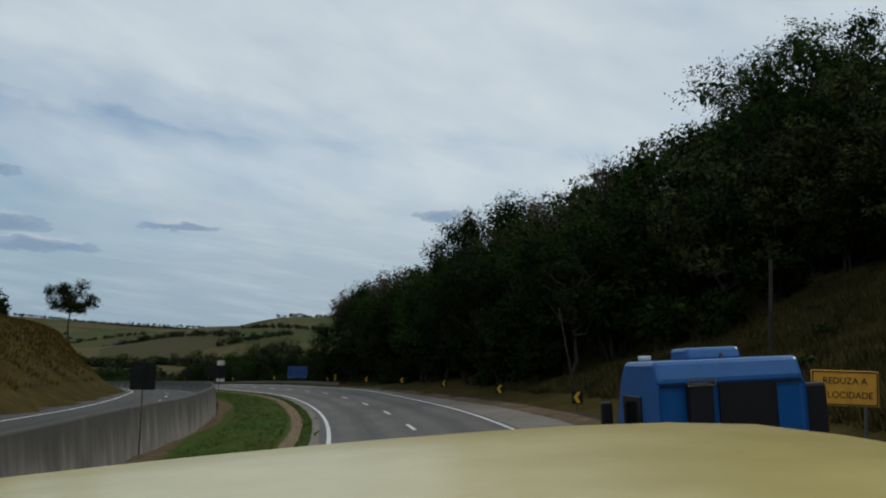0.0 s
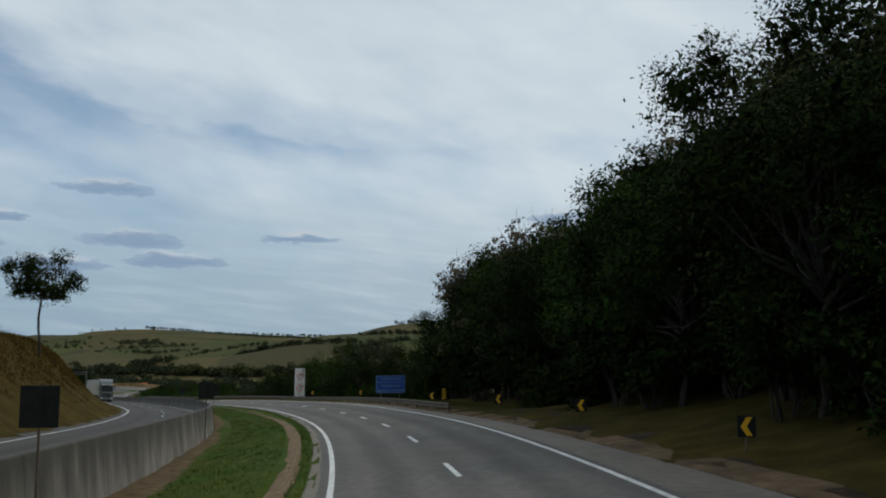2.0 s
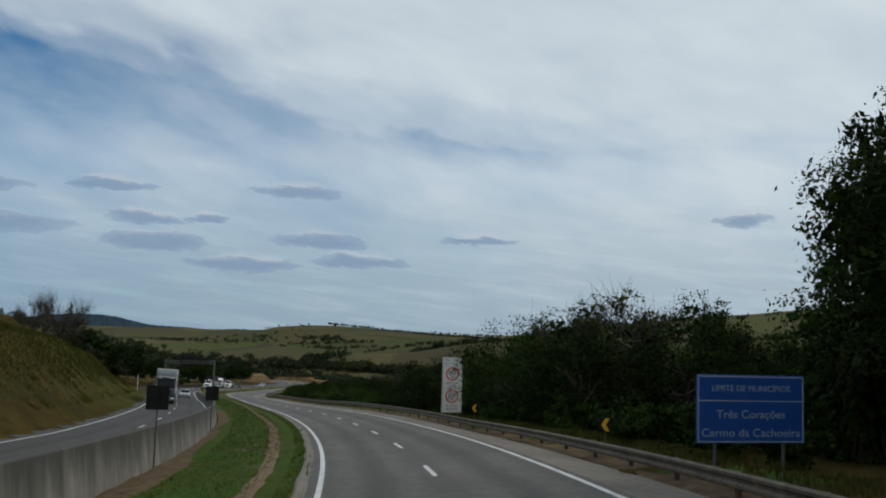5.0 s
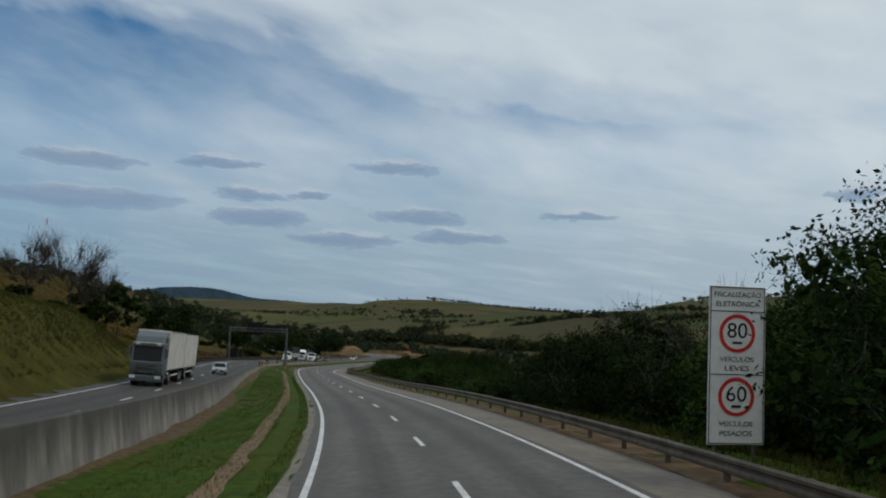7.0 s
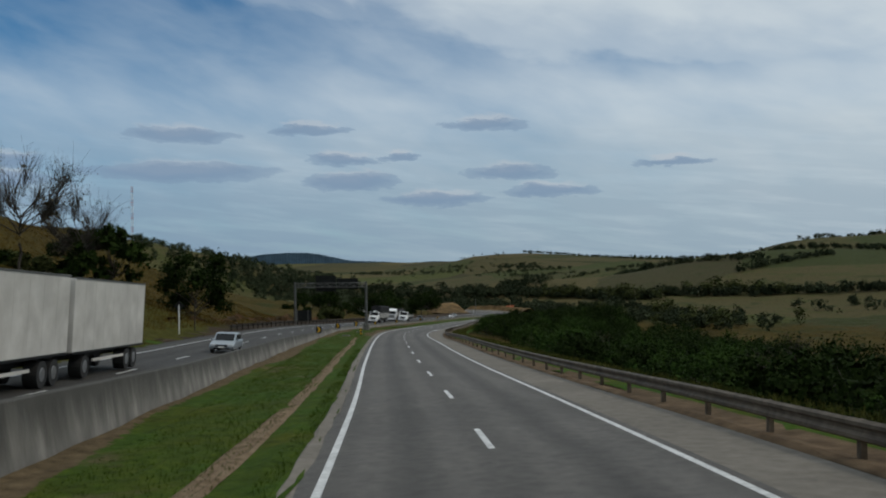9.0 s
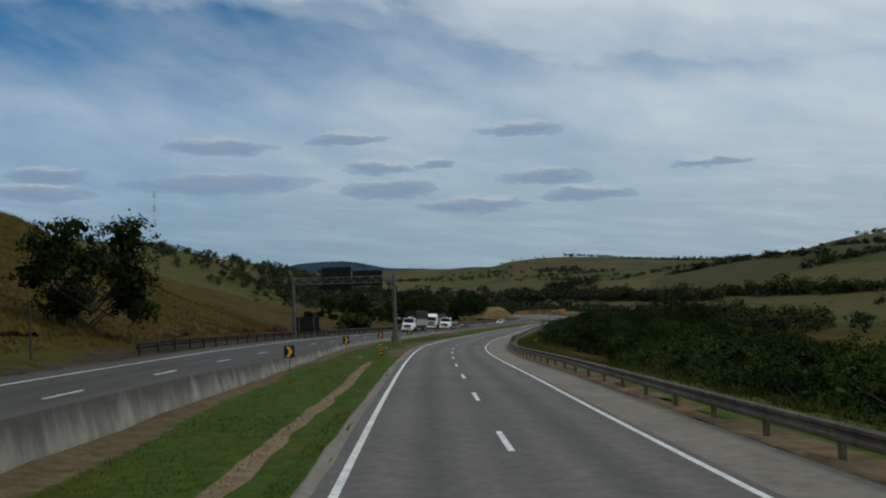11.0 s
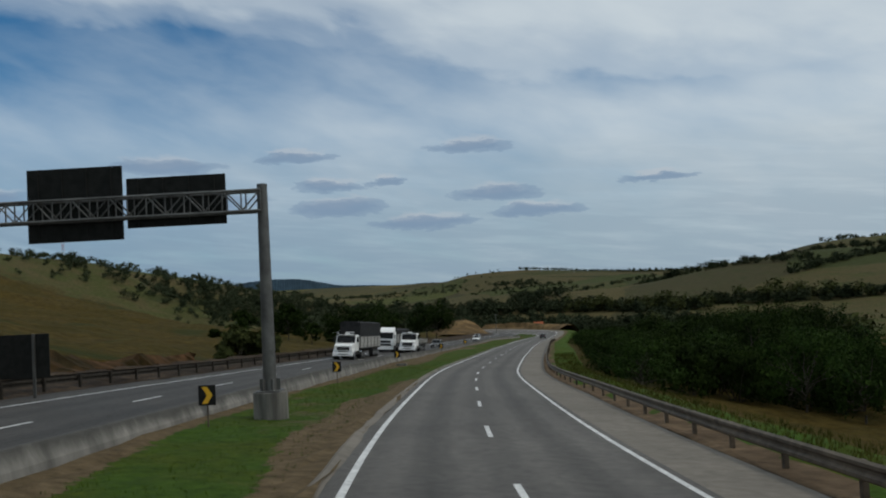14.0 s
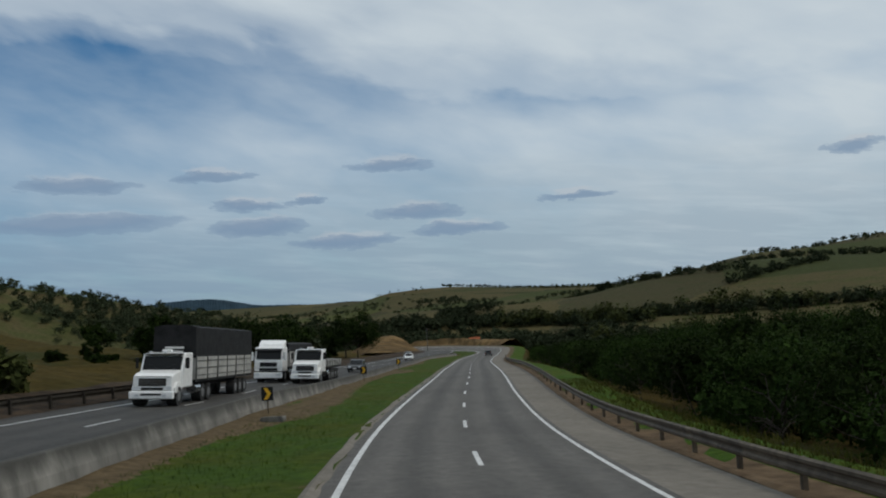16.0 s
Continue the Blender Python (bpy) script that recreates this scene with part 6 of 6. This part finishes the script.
def box_lorry():
    root = thing("box_lorry", on_road(243.5, -14.8, True), "grey lorry with white cargo box and box trailer", "lorry")
    cab_over(root, paint_grey, 3.35, 0.95)
    part("name_board", box((0, -0.18, 3.28), (1.9, 0.1, 0.2), 0.03), box_white, root, "pale board over the windscreen")
    part("name_mark", box((0, -0.12, 3.28), (1.2, 0.02, 0.09)), dark_plastic, root, "unreadable dark mark")
    for z in (1.42, 1.5, 1.58, 1.66, 1.04, 1.12, 1.2):
        part("grille_bar", box((0, 0.055, z), (1.5, 0.02, 0.025)), chrome, root)
    for k in (-1, 1):
        part("wheel_arch", extrude_side(((-2.0, 0.55), (-0.7, 0.55), (-0.8, 1.0), (-1.1, 1.2), (-1.6, 1.2), (-1.9, 1.0)), k * 1.24 - 0.2 * (k > 0), k * 1.24 + 0.2 * (k < 0), 0.03), paint_grey, root)
    part("fairing", extrude_side(((-2.5, 1.2), (-2.0, 1.2), (-2.0, 3.8), (-2.5, 4.3)), -1.2, 1.2, 0.04), paint_grey, root)
    part("cargo_box", box((0, -8.2, 2.80), (2.55, 11.0, 3.25), 0.03), box_white, root, "plain off-white cargo box")
    part("cargo_box", box((0, -19.6, 2.75), (2.55, 10.6, 3.15), 0.03), box_white, root, "plain off-white trailer box")
    for y, l, z in ((-8.2, 11.0, 2.80), (-19.6, 10.6, 2.75)):
        for k in (-1, 1):
            part("top_rail", box((k * 1.28, y, z + 1.58), (0.03, l, 0.08)), steel, root)
            part("bottom_rail", box((k * 1.28, y, z - 1.58), (0.03, l, 0.10)), dark_plastic, root)
            for i in range(1, 8):
                part("panel_seam", box((k * 1.277, y - l / 2 + l * i / 8, z), (0.006, 0.018, 3.0)), box_white, root)
    for y, z in ((-4.6, 2.3), (-16.6, 2.2)):
        part("side_door", border(0.95, 1.9, z - 0.95, 0.03), steel, root).matrix_basis = pose(1.285, y, 0, 0, 0, 90)
    part("chassis", box((0, -12.0, 0.95), (0.9, 22.5, 0.3)), dark_plastic, root)
    part("drawbar", box((0, -13.9, 0.8), (0.2, 1.4, 0.15)), dark_plastic, root)
    for k in (-1, 1):
        part("side_guard", box((k * 1.2, -7.9, 0.75), (0.06, 4.4, 0.12)), box_white, root)
        part("side_guard", box((k * 1.2, -19.4, 0.75), (0.06, 4.6, 0.12)), box_white, root)
        part("fuel_tank", rod((k * 0.95, -3.0, 0.8), (k * 0.95, -4.1, 0.8), 0.32, n=16), chrome, root, "polished fuel tank")
    for y in (-1.35, -4.8, -11.4, -12.6, -16.2, -22.4, -23.6):
        axle(root, y)


def grain_lorry(s, lat, label, cab, tarp_h=0.9, length=12.5, board=1.3):
    root = thing("grain_lorry", on_road(s, lat, True), label, "lorry", "white lorries in a row")
    if cab == "bonnet":
        bonnet_cab(root, paint_white)
        y0 = -3.6
    else:
        cab_over(root, paint_white, 3.0, 0.65)
        y0 = -2.5
    part("chassis", box((0, (y0 - length) / 2, 0.98), (0.9, length + 1.0, 0.3)), dark_plastic, root)
    part("bed", box((0, y0 - length / 2, 1.25), (2.5, length, 0.16), 0.02), dark_plastic, root)
    n = 6
    for k in (-1, 1):
        for i in range(n):
            c = y0 - length * (i + 0.5) / n
            side = part("side_board", box((k * 1.24, c, 1.33 + board / 2), (0.06, length / n - 0.06, board), 0.01), wood_side, root, "pale grey side boards")
            for f in (0.17, 0.5, 0.82):
                part("rib", box((k * 1.285, c, 1.33 + f * board), (0.03, length / n - 0.1, 0.05)), steel, side)
            part("stake", box((k * 1.29, c + length / n / 2, 1.3 + board / 2), (0.07, 0.08, board + 0.15)), steel, root)
    part("head_board", box((0, y0, 1.3 + board * 0.62), (2.5, 0.08, board * 1.24), 0.02), wood_side, root)
    part("tail_board", box((0, y0 - length, 1.33 + board / 2), (2.5, 0.08, board), 0.02), wood_side, root)
    if tarp_h:
        prof = ((-1.26, 2.55), (1.26, 2.55), (1.22, 2.6 + tarp_h), (0.6, 2.72 + tarp_h), (-0.6, 2.72 + tarp_h), (-1.22, 2.6 + tarp_h))
        bm = bmesh.new()
        rows = []
        for i in range(13):
            y = y0 + 0.05 - (length + 0.1) * i / 12
            sag = -0.05 if i % 2 else 0.0
            rows.append([bm.verts.new((x, y, z + (sag if z > 2.6 else 0))) for x, z in prof])
        for a, b in zip(rows, rows[1:]):
            for k in range(6):
                bm.faces.new((a[k], b[k], b[(k + 1) % 6], a[(k + 1) % 6]))
        bm.faces.new(rows[0])
        bm.faces.new(list(reversed(rows[-1])))
        cover = part("tarpaulin", bm, tarp, root, "black load cover")
        for z, wdt in ((3.15, 1.1), (2.92, 1.0)):
            part("mark", box((0, y0 + 0.08, z), (wdt, 0.02, 0.12)), sign_white, cover, "unreadable white mark")
        part("mark", box((1.26, y0 - length * 0.62, 3.1), (0.02, 0.5, 0.25)), sign_white, cover, "unreadable white mark")
    for k in (-1, 1):
        part("fuel_tank", rod((k * 0.95, y0 - 0.2, 0.8), (k * 0.95, y0 - 1.2, 0.8), 0.3, n=14), chrome, root)
    front = -0.85 if cab == "bonnet" else -1.3
    for y in (front, y0 - 1.7, y0 - 2.9, y0 - length + 4.2, y0 - length + 2.95, y0 - length + 1.7):
        axle(root, y)


def car(name, m, paint, label, group=""):
    root = thing(name, m, label, "car", group)
    w = 1.72
    body = part("body", extrude_side(((-4.25, 0.35), (-0.1, 0.28), (0.0, 0.5), (-0.08, 0.66), (-1.0, 0.86), (-4.2, 0.92), (-4.32, 0.6)), -w / 2, w / 2, 0.07), paint, root)
    part("cabin", extrude_side(((-3.95, 0.88), (-0.95, 0.84), (-1.75, 1.36), (-2.1, 1.43), (-3.5, 1.42), (-3.85, 1.2)), -w / 2 + 0.1, w / 2 - 0.1, 0.06), paint, root)
    part("windscreen", extrude_side(((-1.02, 0.89), (-1.08, 0.87), (-1.80, 1.345), (-1.74, 1.365)), -w / 2 + 0.2, w / 2 - 0.2), glass_dark, root, "dark windscreen")
    for k in (-1, 1):
        part("side_window", extrude_side(((-1.35, 0.93), (-3.7, 0.95), (-3.6, 1.3), (-1.9, 1.32)), k * (w / 2 - 0.1) - 0.012, k * (w / 2 - 0.1) + 0.012), glass_dark, root)
        part("mirror", box((k * (w / 2 + 0.06), -1.35, 0.95), (0.18, 0.1, 0.13), 0.03), paint, root)
    part("grille", box((0, -0.02, 0.55), (0.85, 0.06, 0.14), 0.01), dark_plastic, body)
    part("lower_grille", box((0, -0.06, 0.34), (1.1, 0.08, 0.12), 0.01), dark_plastic, body)
    part("number_plate", box((0, 0.01, 0.45), (0.4, 0.02, 0.12)), sign_white, body)
    lamps(root, w / 2 - 0.28, -0.1, 0.6, (0.4, 0.16, 0.14))
    part("rear_window", extrude_side(((-3.90, 0.95), (-3.96, 0.95), (-3.82, 1.25), (-3.76, 1.27)), -w / 2 + 0.2, w / 2 - 0.2), glass_dark, root)
    for k in (-1, 1):
        part("tail_light", box((k * (w / 2 - 0.2), -4.26, 0.72), (0.28, 0.06, 0.16), 0.02), paint_red, root, "red tail light")
    for y in (-0.85, -3.45):
        axle(root, y, 0.31, w, 0.2)
    return root


def blue_lorry():
    """A blue tractor unit in the outer lane, seen from behind."""
    root = thing("blue_lorry", on_road(15.6, 5.3) @ pose(0, 0, 0, 0, 0, 4), "blue flat-nosed lorry cab without trailer in the outer lane", "lorry")
    w, h = 2.4, 2.82
    cab = part("cab", extrude_side(((-2.0, 0.95), (-0.05, 0.95), (0.0, 1.9), (-0.30, h - 0.25), (-0.55, h), (-1.86, h + 0.02), (-2.02, h - 0.32), (-1.96, h - 0.38), (-1.96, 1.0)), -w / 2, w / 2, 0.07), paint_blue, root)
    part("roof_hatch", extrude_side(((-1.5, h), (-0.7, h), (-0.75, h + 0.18), (-1.4, h + 0.2)), -0.45, 0.45, 0.05), paint_blue, cab, "raised blue roof hatch")
    part("roof_seam", box((0, -1.99, h - 0.36), (w - 0.1, 0.03, 0.03)), dark_plastic, cab)
    part("rear_window", box((0.26, -1.98, 2.1), (0.95, 0.04, 0.72), 0.03), dark_plastic, cab, "dark rear window")
    part("side_intake", box((-0.55, -2.04, 2.02), (0.40, 0.2, 0.95), 0.05), dark_plastic, cab, "dark air intake behind the cab")
    part("intake_rim", border(0.46, 0.12, 2.44, 0.03, -2.15), chrome, cab, "bright rim of the intake").location = (-0.55, 0, 0)
    part("roof_hose", rod((-0.36, -2.02, h - 0.34), (-0.30, -0.9, h + 0.03), 0.03), dark_plastic, cab, "black hose across the roof")
    part("side_box", box((1.42, -1.75, 2.0), (0.42, 0.3, 0.8), 0.05), dark_plastic, cab, "black box beside the cab")
    part("snorkel", rod((-0.2, -1.95, h - 0.35), (0.05, -1.6, h + 0.08), 0.03), dark_plastic, cab)
    for k in (-1, 1):
        part("side_window", box((k * (w / 2 + 0.004), -0.85, 1.95), (0.03, 0.85, 0.65), 0.01), glass_dark, cab)
        part("mirror", box((k * (w / 2 + 0.24), -0.2, 1.85), (0.2, 0.12, 0.6), 0.04), dark_plastic, cab)
    part("corner_lamp", box((-w / 2 + 0.35, -0.6, h + 0.05), (0.2, 0.12, 0.08), 0.02), lamp_glass, cab)
    part("windscreen", extrude_side(((0.01, 1.9), (-0.05, 1.9), (-0.27, h - 0.35), (-0.2, h - 0.35)), -w / 2 + 0.15, w / 2 - 0.15), glass_dark, cab)
    part("bumper", box((0, 0.0, 0.65), (w, 0.3, 0.5), 0.06), paint_blue, root)
    part("air_tank", rod((0.7, -2.3, 1.45), (1.1, -2.3, 1.45), 0.2, n=12), dark_plastic, root)
    part("chassis", box((0, -2.9, 0.85), (0.85, 5.6, 0.25)), dark_plastic, root)
    part("fifth_wheel", box((0, -4.3, 1.06), (0.9, 0.9, 0.1), 0.03), dark_plastic, root)
    for y in (-1.2, -4.4):
        axle(root, y)


def yellow_lorry():
    """The yellow lorry whose roof lies under the first place of the camera; it stands at the start of the way."""
    root = thing("yellow_lorry", on_road(2.3, 0.0) @ pose(0, 0, 0, 0, -4.4, 0), "yellow lorry cab with a smooth pale yellow roof", "lorry")
    w = 2.5
    bm = bmesh.new()
    nx, ny = 14, 12
    grid = [[bm.verts.new((w * (i / nx - 0.5), -2.6 * j / ny, 2.86 - 0.05 * (2 * i / nx - 1) ** 6 - 0.10 * max(0, 1 - j * 2.6 / ny / 0.45) ** 2 - 0.035 * (2 * i / nx - 1) ** 2)) for j in range(ny + 1)] for i in range(nx + 1)]
    for i in range(nx):
        for j in range(ny):
            bm.faces.new((grid[i][j], grid[i + 1][j], grid[i + 1][j + 1], grid[i][j + 1]))
    roof = part("roof", bm, yellow_paint, root, "smooth glossy yellow roof panel", smooth=True)
    cab = part("cab", extrude_side(((-2.6, 0.95), (0.0, 0.95), (0.06, 1.7), (0.0, 2.62), (-2.6, 2.64)), -w / 2 + 0.02, w / 2 - 0.02, 0.05), yellow_paint, root)
    part("windscreen", extrude_side(((0.05, 1.75), (0.09, 1.75), (0.03, 2.5), (-0.01, 2.5)), -w / 2 + 0.15, w / 2 - 0.15), glass_dark, cab)
    part("bumper", box((0, 0.05, 0.65), (w, 0.3, 0.5), 0.06), dark_plastic, root)
    part("chassis", box((0, -2.4, 0.8), (0.9, 4.6, 0.28)), dark_plastic, root)
    for y in (-1.0, -4.0):
        axle(root, y)


box_lorry()
grain_lorry(452, -14.7, "white short-nosed lorry with grey side boards and black tarpaulin", "bonnet", 1.75, 13.6)
grain_lorry(481, -15.2, "white flat-nosed lorry with a tarpaulin behind the first", "flat", 0.7, 11.0)
grain_lorry(479, -11.6, "white short-nosed lorry with an open bed in the inner lane", "bonnet", 0.0, 8.0, 0.55)
car("car", on_road(284, -11.9, True), paint_silver, "silver estate car on the opposite lane beside the wall")
car("car", on_road(507, -11.3, True), paint_black, "dark car following the lorries", "cars down the road")
car("car", on_road(592, -11.9, True), paint_white, "white car far down the opposite road", "cars down the road")
car("car", on_road(618, -15.0, True), paint_silver, "silver car far down the opposite road", "cars down the road")
car("car", on_road(640, 3.6), paint_black, "dark car far ahead on the road", "cars down the road")
blue_lorry()
yellow_lorry()
